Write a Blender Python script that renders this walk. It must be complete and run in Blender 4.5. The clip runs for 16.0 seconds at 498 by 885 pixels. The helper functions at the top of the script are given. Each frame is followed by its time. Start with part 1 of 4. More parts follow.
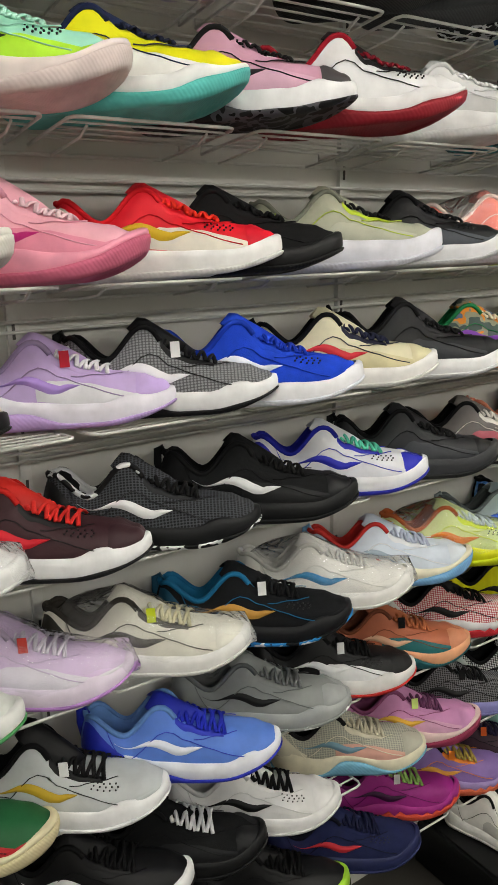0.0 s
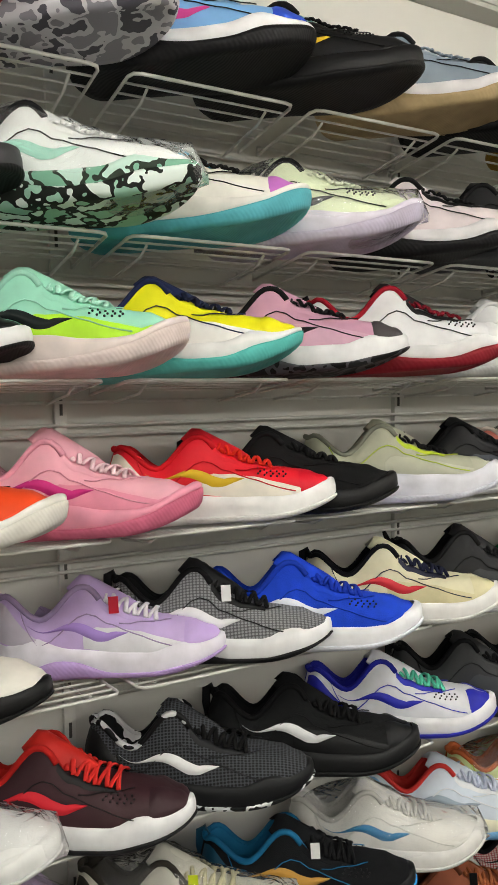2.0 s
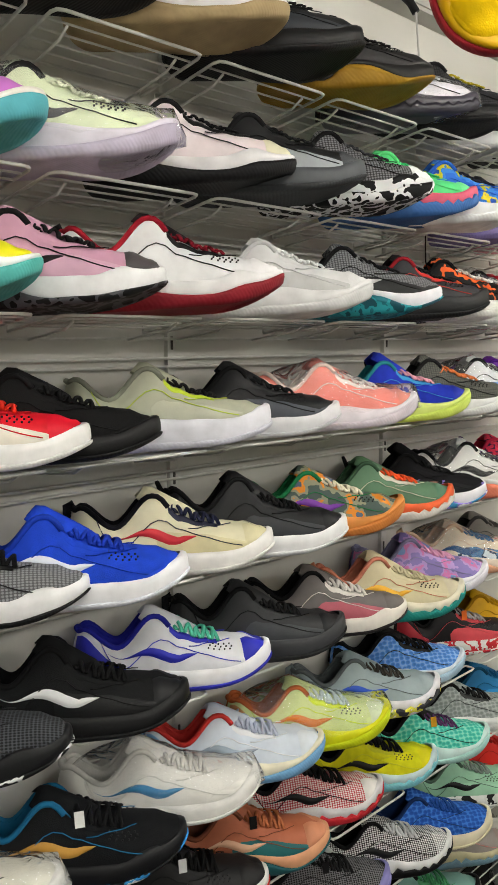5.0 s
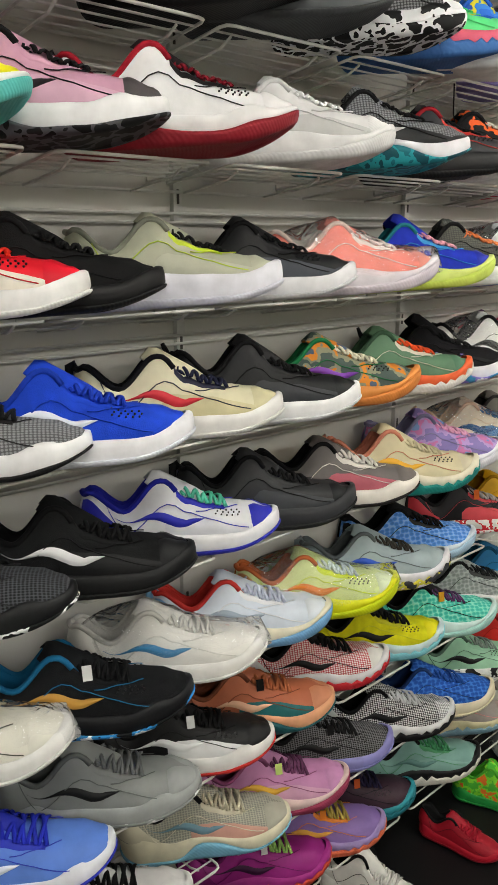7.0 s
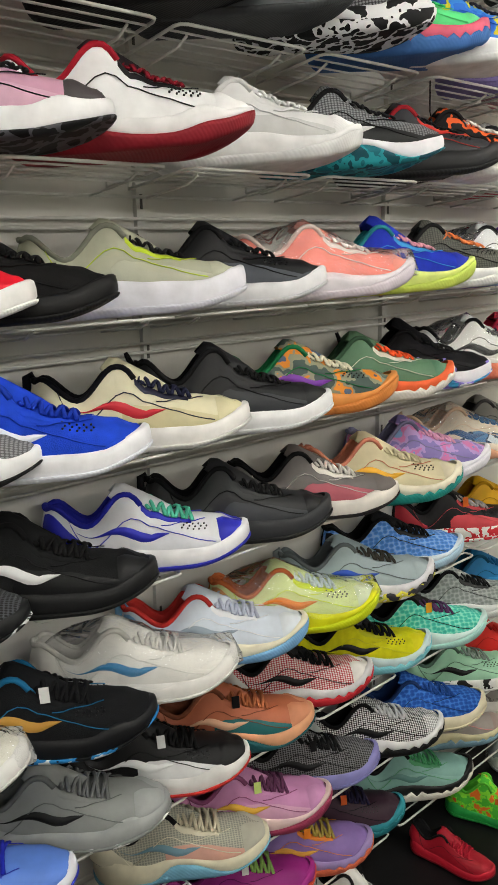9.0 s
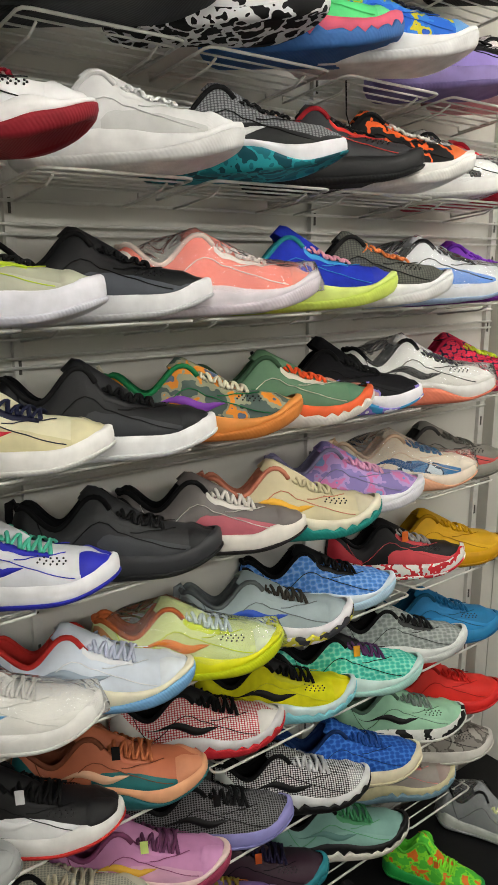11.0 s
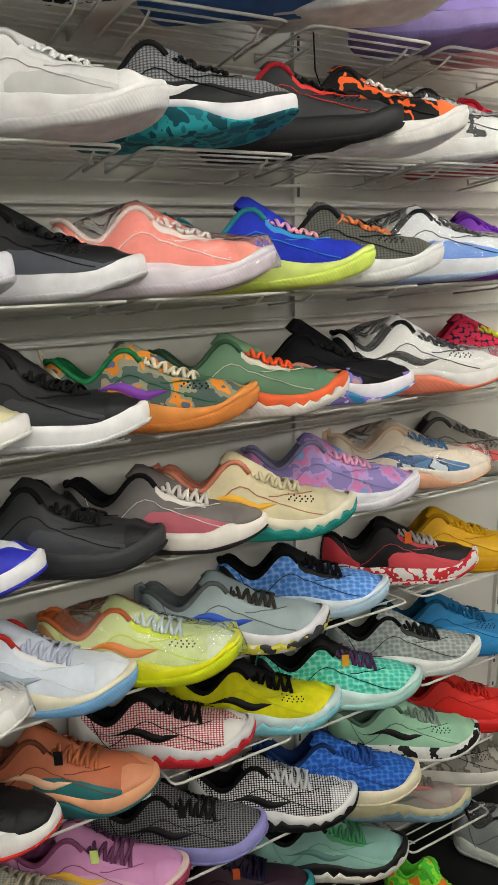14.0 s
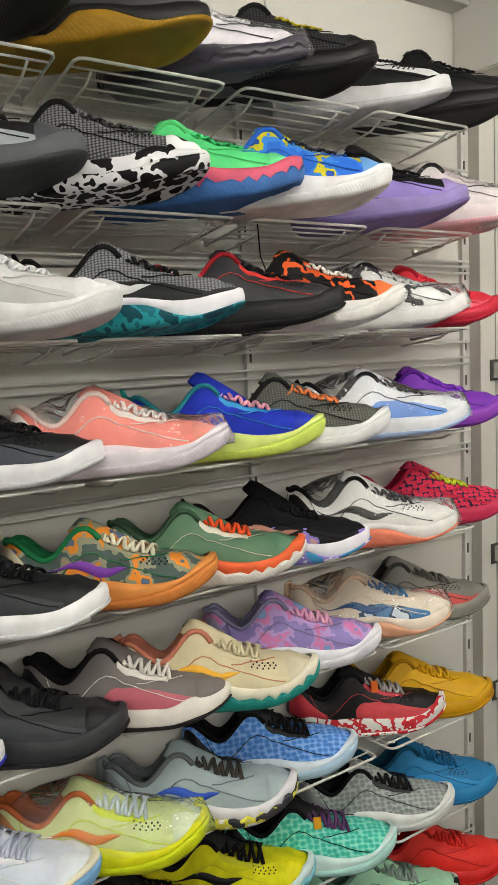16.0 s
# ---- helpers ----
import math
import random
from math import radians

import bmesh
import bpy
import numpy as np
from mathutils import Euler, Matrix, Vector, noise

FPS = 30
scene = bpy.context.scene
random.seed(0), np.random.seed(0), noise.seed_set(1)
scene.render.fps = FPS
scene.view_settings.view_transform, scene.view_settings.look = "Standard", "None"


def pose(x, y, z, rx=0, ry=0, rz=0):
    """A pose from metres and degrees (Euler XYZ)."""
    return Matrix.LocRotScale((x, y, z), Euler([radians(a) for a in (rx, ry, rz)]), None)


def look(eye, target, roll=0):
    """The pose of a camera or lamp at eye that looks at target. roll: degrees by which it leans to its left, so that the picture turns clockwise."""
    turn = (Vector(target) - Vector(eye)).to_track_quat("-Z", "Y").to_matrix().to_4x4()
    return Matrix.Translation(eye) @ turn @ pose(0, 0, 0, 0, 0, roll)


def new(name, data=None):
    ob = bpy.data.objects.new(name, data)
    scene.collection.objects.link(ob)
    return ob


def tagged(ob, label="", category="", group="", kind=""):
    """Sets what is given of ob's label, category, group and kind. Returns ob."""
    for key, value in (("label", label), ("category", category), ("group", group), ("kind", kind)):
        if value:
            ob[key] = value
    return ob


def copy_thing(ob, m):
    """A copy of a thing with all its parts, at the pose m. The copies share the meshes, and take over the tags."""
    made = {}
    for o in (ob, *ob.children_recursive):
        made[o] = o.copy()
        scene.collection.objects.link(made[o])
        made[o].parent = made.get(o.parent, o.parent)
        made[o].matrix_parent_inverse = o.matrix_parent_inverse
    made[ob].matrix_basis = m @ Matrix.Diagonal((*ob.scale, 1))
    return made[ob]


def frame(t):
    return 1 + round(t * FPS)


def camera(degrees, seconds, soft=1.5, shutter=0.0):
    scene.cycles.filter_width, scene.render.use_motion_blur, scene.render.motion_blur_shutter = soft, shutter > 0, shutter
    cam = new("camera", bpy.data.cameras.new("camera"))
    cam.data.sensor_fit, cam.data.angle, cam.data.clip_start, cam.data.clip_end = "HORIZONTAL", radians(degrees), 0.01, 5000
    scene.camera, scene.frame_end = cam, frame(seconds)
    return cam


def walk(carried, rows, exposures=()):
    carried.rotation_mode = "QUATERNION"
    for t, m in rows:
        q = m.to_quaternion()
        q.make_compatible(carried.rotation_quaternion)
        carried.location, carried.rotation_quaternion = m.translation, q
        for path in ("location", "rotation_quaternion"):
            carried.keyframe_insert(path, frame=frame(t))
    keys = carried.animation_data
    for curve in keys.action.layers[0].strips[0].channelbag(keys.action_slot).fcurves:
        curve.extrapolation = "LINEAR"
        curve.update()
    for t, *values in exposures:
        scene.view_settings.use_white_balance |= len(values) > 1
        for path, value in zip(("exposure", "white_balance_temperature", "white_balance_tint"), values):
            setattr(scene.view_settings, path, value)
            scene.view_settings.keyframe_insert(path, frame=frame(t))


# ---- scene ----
cam = camera(36.1, 16.0)
PATH = [
    (0, (1.202, 0.04, 1.476), (2.278, 1.642, 0.948), -0.6),
    (0.5, (1.203, 0.041, 1.533), (2.251, 1.692, 1.113), -0.7),
    (1, (1.205, 0.047, 1.566), (2.222, 1.749, 1.308), -0.3),
    (1.5, (1.22, 0.057, 1.59), (2.206, 1.789, 1.418), -0.4),
    (2, (1.235, 0.069, 1.598), (2.216, 1.806, 1.457), -0.7),
    (2.5, (1.248, 0.059, 1.603), (2.258, 1.782, 1.489), -1.0),
    (3, (1.261, 0.057, 1.59), (2.401, 1.697, 1.482), -1.1),
    (3.5, (1.277, 0.055, 1.581), (2.578, 1.567, 1.433), -0.9),
    (4, (1.331, 0.066, 1.582), (2.677, 1.535, 1.412), -0.6),
    (6.5, (1.36, 0.088, 1.522), (2.66, 1.537, 1.065), -0.0),
    (7, (1.376, 0.098, 1.508), (2.659, 1.545, 0.998), -0.1),
    (7.5, (1.388, 0.096, 1.507), (2.658, 1.549, 0.984), -0.4),
    (8, (1.397, 0.096, 1.51), (2.659, 1.55, 0.969), -0.5),
    (8.5, (1.42, 0.092, 1.511), (2.676, 1.557, 0.984), -0.7),
    (9, (1.453, 0.082, 1.511), (2.713, 1.552, 1.007), -0.9),
    (9.5, (1.491, 0.066, 1.516), (2.766, 1.53, 1.036), -1.0),
    (10, (1.521, 0.05, 1.517), (2.813, 1.507, 1.062), -1.0),
    (12.5, (1.928, 0.005, 1.463), (2.934, 1.653, 0.943), 0.7),
    (13, (1.931, -0.004, 1.47), (2.912, 1.649, 0.916), 0.1),
    (13.5, (1.928, -0.013, 1.475), (2.912, 1.644, 0.94), -0.4),
    (14, (1.932, -0.02, 1.481), (2.921, 1.647, 0.988), -1.1),
    (14.5, (1.936, -0.023, 1.497), (2.939, 1.656, 1.082), -1.8),
    (15, (1.94, -0.027, 1.543), (2.959, 1.669, 1.249), -2.2),
    (15.5, (1.936, -0.031, 1.579), (2.994, 1.645, 1.316), -2.3),
    (16, (1.944, -0.034, 1.588), (3.037, 1.623, 1.346), -2.6),
]
walk(cam, [(t, look(eye, target, roll)) for t, eye, target, roll in PATH])


# ---------------------------------------------------------------- light
world = bpy.data.worlds.new("world")
scene.world = world
world.use_nodes = True
world.node_tree.nodes["Background"].inputs[0].default_value = (0.9, 0.95, 1.0, 1)
world.node_tree.nodes["Background"].inputs[1].default_value = 0.02


def unseen_ceiling_light(x, y, z, sx, sy, watts):
    lamp = bpy.data.lights.new("unseen_ceiling_light", "AREA")
    lamp.shape, lamp.size, lamp.size_y, lamp.energy = "RECTANGLE", sx, sy, watts
    lamp.color = (0.955, 0.985, 0.95)
    ob = new("unseen_ceiling_light", lamp)
    ob.matrix_basis = pose(x, y, z)
    return tagged(ob, "assumed white fluorescent ceiling light, out of view", "lamp", kind="structure")


# Assumed lamps, all out of view; the stronger back row fills the lower shelves.
LAMP_W = 2.35
for lx in (0.3, 1.9, 3.3):
    unseen_ceiling_light(lx, 0.10, 2.262, 1.2, 0.10, LAMP_W)
    unseen_ceiling_light(lx, -1.5, 2.262, 1.2, 0.10, LAMP_W * 2.4)

# ---------------------------------------------------------------- materials
MATS = {}


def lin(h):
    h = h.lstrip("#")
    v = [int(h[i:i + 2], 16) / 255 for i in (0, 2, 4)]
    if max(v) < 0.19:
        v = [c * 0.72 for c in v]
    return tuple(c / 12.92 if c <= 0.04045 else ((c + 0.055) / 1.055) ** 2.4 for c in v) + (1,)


def material(kind, *cols):
    """Cached node materials: cloth, leather, mesh, lattice, marble, rubber, plastic and so on."""
    key = (kind,) + cols
    if key in MATS:
        return MATS[key]
    m = bpy.data.materials.new(kind)
    MATS[key] = m
    m.use_nodes = True
    nt = m.node_tree
    n, lk = nt.nodes, nt.links
    bsdf = n["Principled BSDF"]
    tc = n.new("ShaderNodeTexCoord")
    co = tc.outputs["Object"]

    def noise_tex(scale, detail=3.0):
        t = n.new("ShaderNodeTexNoise")
        t.inputs["Scale"].default_value, t.inputs["Detail"].default_value = scale, detail
        lk.new(co, t.inputs["Vector"])
        return t.outputs["Fac"]

    def ramp(fac, stops, mode="LINEAR"):
        r = n.new("ShaderNodeValToRGB")
        r.color_ramp.interpolation = mode
        while len(r.color_ramp.elements) < len(stops):
            r.color_ramp.elements.new(0.5)
        for e, (p, c) in zip(r.color_ramp.elements, stops):
            e.position, e.color = p, c
        lk.new(fac, r.inputs[0])
        return r.outputs[0]

    def shade(c, k):
        return tuple(min(1, v * k) for v in c[:3]) + (1,)

    def bump(fac, strength, dist):
        b = n.new("ShaderNodeBump")
        b.inputs["Strength"].default_value, b.inputs["Distance"].default_value = strength, dist
        lk.new(fac, b.inputs["Height"])
        lk.new(b.outputs[0], bsdf.inputs["Normal"])

    def wave(scale, direction, dist=0.0):
        w = n.new("ShaderNodeTexWave")
        w.bands_direction = direction
        w.inputs["Scale"].default_value, w.inputs["Distortion"].default_value = scale, dist
        lk.new(co, w.inputs["Vector"])
        return w.outputs["Fac"]

    def combine(op, a, b):
        x = n.new("ShaderNodeMath")
        x.operation = op
        lk.new(a, x.inputs[0])
        lk.new(b, x.inputs[1])
        return x.outputs[0]

    def unrolled():
        """Coordinates along the shoe and up over its side, so that knits stay regular."""
        sep, comb = n.new("ShaderNodeSeparateXYZ"), n.new("ShaderNodeCombineXYZ")
        lk.new(co, sep.inputs[0])
        ab, up = n.new("ShaderNodeMath"), n.new("ShaderNodeMath")
        ab.operation, up.operation = "ABSOLUTE", "SUBTRACT"
        lk.new(sep.outputs[1], ab.inputs[0])
        lk.new(sep.outputs[2], up.inputs[0])
        lk.new(ab.outputs[0], up.inputs[1])
        lk.new(sep.outputs[0], comb.inputs[0])
        lk.new(up.outputs[0], comb.inputs[1])
        return comb.outputs[0]

    def voronoi(scale, jitter=1.0, flat=False):
        v = n.new("ShaderNodeTexVoronoi")
        v.inputs["Randomness"].default_value = jitter
        v.inputs["Scale"].default_value = scale
        if flat:
            v.voronoi_dimensions = "2D"
        lk.new(unrolled() if flat else co, v.inputs["Vector"])
        return v.outputs["Distance"]

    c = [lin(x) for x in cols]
    base, rough = None, 0.6
    if kind == "cloth":
        base = ramp(noise_tex(45), [(0.3, shade(c[0], 0.82)), (0.7, shade(c[0], 1.1))])
        bump(voronoi(620), 0.35, 0.0008)
        rough = 0.85
    elif kind == "leather":
        base = ramp(noise_tex(28), [(0.3, shade(c[0], 0.88)), (0.7, shade(c[0], 1.06))])
        bump(noise_tex(420), 0.22, 0.0006)
        rough = 0.5
    elif kind == "mesh":
        f = voronoi(210, 0.10, True)
        base = ramp(f, [(0.30, c[1]), (0.46, c[0])])
        bump(f, 0.5, 0.0008)
        rough = 0.8
    elif kind == "lattice":
        f = voronoi(92, 0.45, True)
        base = ramp(f, [(0.22, c[0]), (0.40, shade(c[0], 1.25)), (0.56, c[1])])
        bump(f, 0.6, 0.002)
        rough = 0.75
    elif kind == "marble":
        stops = [(0.0, c[0])] + [(0.47 + 0.09 * i, x) for i, x in enumerate(c[1:])]
        base = ramp(noise_tex(34, 2.0), stops, "CONSTANT")
        bump(noise_tex(300), 0.2, 0.0006)
    elif kind == "fade":
        base = ramp(noise_tex(14, 2.0), [(0.36, c[0]), (0.6, c[1])] + ([(0.72, c[2])] if len(c) > 2 else []))
        bump(voronoi(500), 0.25, 0.0006)
    elif kind == "sole":
        base = ramp(noise_tex(36), [(0.3, shade(c[0], 0.86)), (0.7, shade(c[0], 1.05))])
        bump(noise_tex(260), 0.15, 0.0006)
        rough = 0.48
    elif kind == "tread":
        base = ramp(noise_tex(30), [(0.3, shade(c[0], 0.8)), (0.7, shade(c[0], 1.08))])
        bump(wave(95, "DIAGONAL", 1.5), 0.28, 0.0008)
        rough = 0.6
    elif kind == "wall":
        base = ramp(noise_tex(1.7, 6), [(0.25, shade(c[0], 0.86)), (0.75, shade(c[0], 1.03))])
        bump(noise_tex(90, 5), 0.08, 0.002)
        rough = 0.55
    elif kind == "floor":
        base = ramp(noise_tex(3, 6), [(0.3, shade(c[0], 0.7)), (0.7, shade(c[0], 1.1))])
        rough = 0.35
    elif kind == "wire":
        base = ramp(noise_tex(60), [(0.3, shade(c[0], 0.85)), (0.7, c[0])])
        rough = 0.35
    elif kind == "clear":
        bsdf.inputs["Roughness"].default_value = 0.3
        bsdf.inputs["Base Color"].default_value = c[0]
        bsdf.inputs["Transmission Weight"].default_value = 0.55
        bump(noise_tex(80), 0.2, 0.001)
        return m
    elif kind == "film":
        for node in list(n):
            if node.type == "BSDF_PRINCIPLED":
                n.remove(node)
        tr, gl, mix = n.new("ShaderNodeBsdfTransparent"), n.new("ShaderNodeBsdfGlossy"), n.new("ShaderNodeMixShader")
        gl.inputs["Roughness"].default_value = 0.07
        fr = n.new("ShaderNodeFresnel")
        fr.inputs["IOR"].default_value = 1.6
        b = n.new("ShaderNodeBump")
        b.inputs["Strength"].default_value, b.inputs["Distance"].default_value = 1.0, 0.010
        w = n.new("ShaderNodeTexNoise")
        w.inputs["Scale"].default_value, w.inputs["Detail"].default_value, w.inputs["Distortion"].default_value = 26, 2, 1.5
        lk.new(co, w.inputs["Vector"])
        lk.new(w.outputs["Fac"], b.inputs["Height"])
        lk.new(b.outputs[0], gl.inputs["Normal"])
        lk.new(b.outputs[0], fr.inputs["Normal"])
        haze, veil = n.new("ShaderNodeBsdfDiffuse"), n.new("ShaderNodeMixShader")
        haze.inputs[0].default_value = (0.9, 0.9, 0.9, 1)
        veil.inputs[0].default_value = 0.07
        lk.new(tr.outputs[0], veil.inputs[1])
        lk.new(haze.outputs[0], veil.inputs[2])
        lk.new(fr.outputs[0], mix.inputs[0])
        lk.new(veil.outputs[0], mix.inputs[1])
        lk.new(gl.outputs[0], mix.inputs[2])
        lk.new(mix.outputs[0], n["Material Output"].inputs[0])
        return m
    elif kind == "glow":
        bsdf.inputs["Base Color"].default_value = c[0]
        bsdf.inputs["Emission Color"].default_value = c[0]
        bsdf.inputs["Emission Strength"].default_value = 66.0
        return m
    if base:
        lk.new(base, bsdf.inputs["Base Color"])
    else:
        bsdf.inputs["Base Color"].default_value = c[0]
    bsdf.inputs["Roughness"].default_value = rough
    bsdf.inputs["Specular IOR Level"].default_value = 0.18 if kind in ("cloth", "mesh", "lattice", "marble", "fade") else 0.24
    return m


def mat(spec):
    """A material from 'kind hex hex'; a bare hex is leather."""
    w = spec.split()
    return material(*w) if len(w) > 1 else material("leather", *w)


# ---------------------------------------------------------------- mesh helpers
def mesh_part(name, verts, faces, m, parent=None, label="", smooth=True):
    me = bpy.data.meshes.new(name)
    me.from_pydata([tuple(map(float, v)) for v in verts], [], faces)
    me.materials.append(m)
    if smooth:
        me.shade_smooth()
    ob = new(name, me)
    if parent:
        ob.parent = parent
    if label:
        ob["label"] = label
    return ob


def grid_faces(a, b, closed=False, base=0):
    out = []
    for i in range(a - 1):
        for j in range(b if closed else b - 1):
            k = (j + 1) % b
            out.append((base + i * b + j, base + i * b + k, base + (i + 1) * b + k, base + (i + 1) * b + j))
    return out


def tube(points, r, sides=6, flat=1.0):
    """Vertices and faces of a round bar along points."""
    p = [Vector(q) for q in points]
    verts, faces = [], []
    for i, q in enumerate(p):
        d = (p[min(i + 1, len(p) - 1)] - p[max(i - 1, 0)]).normalized()
        up = Vector((0, 0, 1)) if abs(d.z) < 0.9 else Vector((0, 1, 0))
        a = d.cross(up).normalized()
        b = a.cross(d).normalized()
        for k in range(sides):
            t = 2 * math.pi * k / sides
            verts.append(q + a * (r * math.cos(t)) + b * (r * flat * math.sin(t)))
    faces = grid_faces(len(p), sides, True)
    faces.append(tuple(range(sides))[::-1])
    e = (len(p) - 1) * sides
    faces.append(tuple(range(e, e + sides)))
    return verts, faces


def merge(pieces):
    verts, faces = [], []
    for v, f in pieces:
        o = len(verts)
        verts += list(v)
        faces += [tuple(i + o for i in q) for q in f]
    return verts, faces


def box(x0, x1, y0, y1, z0, z1):
    v = [(x, y, z) for x in (x0, x1) for y in (y0, y1) for z in (z0, z1)]
    return v, [(0, 1, 3, 2), (4, 6, 7, 5), (0, 4, 5, 1), (2, 3, 7, 6), (0, 2, 6, 4), (1, 5, 7, 3)]


def block(name, x0, x1, y0, y1, z0, z1, m, label="", category="", kind="", parent=None, bevel=0.0):
    bm = bmesh.new()
    bmesh.ops.create_cube(bm, size=1)
    for v in bm.verts:
        v.co = Vector(((x0 + x1) / 2 + v.co.x * (x1 - x0), (y0 + y1) / 2 + v.co.y * (y1 - y0), (z0 + z1) / 2 + v.co.z * (z1 - z0)))
    if bevel:
        bmesh.ops.bevel(bm, geom=bm.edges[:], offset=bevel, segments=2, affect="EDGES")
    me = bpy.data.meshes.new(name)
    bm.to_mesh(me)
    bm.free()
    me.materials.append(m)
    ob = new(name, me)
    ob.parent = parent
    return tagged(ob, label, category, kind=kind)


# ---------------------------------------------------------------- structure
WALL = 1.12
PAINT = material("wall", "d9d7d0")
block("wall_shelf_side", -1.2, 4.0, WALL, WALL + 0.12, 0, 2.75, PAINT, "off-white painted panel wall behind the shoe shelves", "wall", "structure")
block("wall_far_end", 4.0, 4.12, -3.2, WALL + 0.12, 0, 2.75, PAINT, "off-white painted end wall of the shop", "wall", "structure")
block("wall_near_end", -1.32, -1.2, -3.2, WALL + 0.12, 0, 2.75, PAINT, "off-white painted end wall of the shop", "wall", "structure")
block("wall_back", -1.32, 4.12, -3.32, -3.2, 0, 2.75, PAINT, "off-white painted wall of the shop", "wall", "structure")
block("floor", -1.32, 4.12, -3.32, WALL + 0.12, -0.1, 0, material("floor", "4a4743"), "dark grey shop floor", "floor", "structure")
block("ceiling", -1.2, 4.0, -3.2, WALL, 2.31, 2.42, material("wall", "dcdad3"), "white painted shop ceiling", "ceiling", "structure")
# Unseen battens, added so that their glowing tubes brighten the ceiling.
for lx in (0.3, 1.9, 3.3):
    for ly in (0.10, -1.5):
        batten = tagged(new("unseen_batten"), "assumed white fluorescent batten under the ceiling, out of view", "lamp", "ceiling battens")
        v, f = box(lx - 0.62, lx + 0.62, ly - 0.03, ly + 0.03, 2.285, 2.31)
        mesh_part("housing", v, f, material("wall", "e4e3de"), batten, smooth=False)
        v, f = tube([(lx - 0.6, ly, 2.274), (lx + 0.6, ly, 2.274)], 0.010, 8)
        mesh_part("tube", v, f, material("glow", "fffaf0"), batten)

# ---------------------------------------------------------------- shoes
LEN = 0.300
RING_U = [0.5 - 0.5 * math.cos(math.pi * i / 40) for i in range(41)]
NS = 25


def sm(a, b, x):
    t = min(1, max(0, (x - a) / (b - a)))
    return t * t * (3 - 2 * t)


def curve(pts, x):
    """A smooth curve through (x, y) pairs."""
    for (a, p), (b, q) in zip(pts, pts[1:]):
        if x <= b:
            return p + (q - p) * sm(a, b, x)
    return pts[-1][1]


def half_width(u):
    w = curve([(0, 0.036), (0.12, 0.038), (0.36, 0.0385), (0.7, 0.0490), (1, 0.0485)], u)
    if u < 0.11:
        w *= math.sqrt(max(0, 1 - ((0.11 - u) / 0.11) ** 2))
    if u > 0.70:
        w *= max(0, 1 - ((u - 0.70) / 0.30) ** 2.3) ** 0.5
    return w


class Shape:
    """The curves of one shoe: sole, upper, collar."""

    def __init__(self, high=1.0, sole=1.0, fat=1.0, spring=0.024):
        sole *= 1.1
        self.high, self.sole, self.fat, self.spring = high, sole, fat, spring

    def bottom(self, u):
        return self.spring * max(0, (u - 0.68) / 0.32) ** 2 + 0.008 * max(0, (0.12 - u) / 0.12) ** 2

    def top(self, u):
        return self.sole * curve([(0, 0.044), (0.3, 0.034), (0.6, 0.028), (0.85, 0.024), (1, 0.021)], u) + self.bottom(u) * 0.9

    def crest(self, u):
        return curve([(0.40, 0.116 * self.high), (0.52, 0.097), (0.62, 0.081), (0.74, 0.071), (0.86, 0.065), (0.95, 0.054), (1, self.top(1))], u)

    def collar(self, u):
        h = self.high
        return curve([(0, 0.106 * h), (0.04, 0.111 * h), (0.21, 0.077 * h), (0.39, 0.119 * h), (0.55, 0.104 * h)], u)

    def section(self, u):
        w = half_width(u) * self.fat
        zt = self.top(u)
        k = sm(0.42, 0.52, u)
        pts = []
        hc, hr = self.collar(u), max(self.crest(u), zt)
        o = w * 0.66
        for j in range(NS):
            s = j / (NS - 1)
            side = -1 if s < 0.5 else 1
            q = 1 - abs(2 * s - 1)
            # collar part: outer wall, rolled edge, inside
            if q < 0.6:
                f = q / 0.6
                cy, cz = w + (o - w) * f ** 1.6 + 0.003 * math.sin(math.pi * f), zt + (hc - zt) * f
            else:
                f = (q - 0.6) / 0.4
                roll = math.sin(math.pi * min(1, f * 3)) * 0.004 if f < 0.34 else 0
                cy, cz = o * (1 - f) ** 0.6, hc + roll - (hc - zt - 0.012) * sm(0.1, 0.7, f)
            th = q * math.pi / 2
            ay = w * math.cos(th) ** 0.72
            az = zt + (hr - zt) * math.sin(th) ** 1.05
            pts.append((side * (cy + (ay - cy) * k), cz + (az - cz) * k))
        return pts

    def at(self, u, s, off=0.0):
        p = self.raw(u, s)
        if off:
            a = self.raw(min(1, u + 0.01), s) - self.raw(max(0, u - 0.01), s)
            b = self.raw(u, min(1, s + 0.02)) - self.raw(u, max(0, s - 0.02))
            nrm = b.cross(a)
            if nrm.length > 1e-9:
                nrm.normalize()
                if nrm.y * (1 if s > 0.5 else -1) < 0 and abs(nrm.y) > 0.2:
                    nrm = -nrm
                elif abs(nrm.y) <= 0.2 and nrm.z < 0:
                    nrm = -nrm
                p = p + nrm * off
        return p

    def raw(self, u, s):
        sec = self.sections(u)
        f = s * (NS - 1)
        i = min(NS - 2, int(f))
        y = sec[i][0] + (sec[i + 1][0] - sec[i][0]) * (f - i)
        z = sec[i][1] + (sec[i + 1][1] - sec[i][1]) * (f - i)
        lean = (1 - u) ** 7 * 0.010 * (1 - ((z - 0.055) / 0.05) ** 2)
        return Vector((u * LEN - lean, y, z))

    def sections(self, u):
        key = round(u, 5)
        if not hasattr(self, "cache"):
            self.cache = {}
        if key not in self.cache:
            self.cache[key] = self.section(key)
        return self.cache[key]


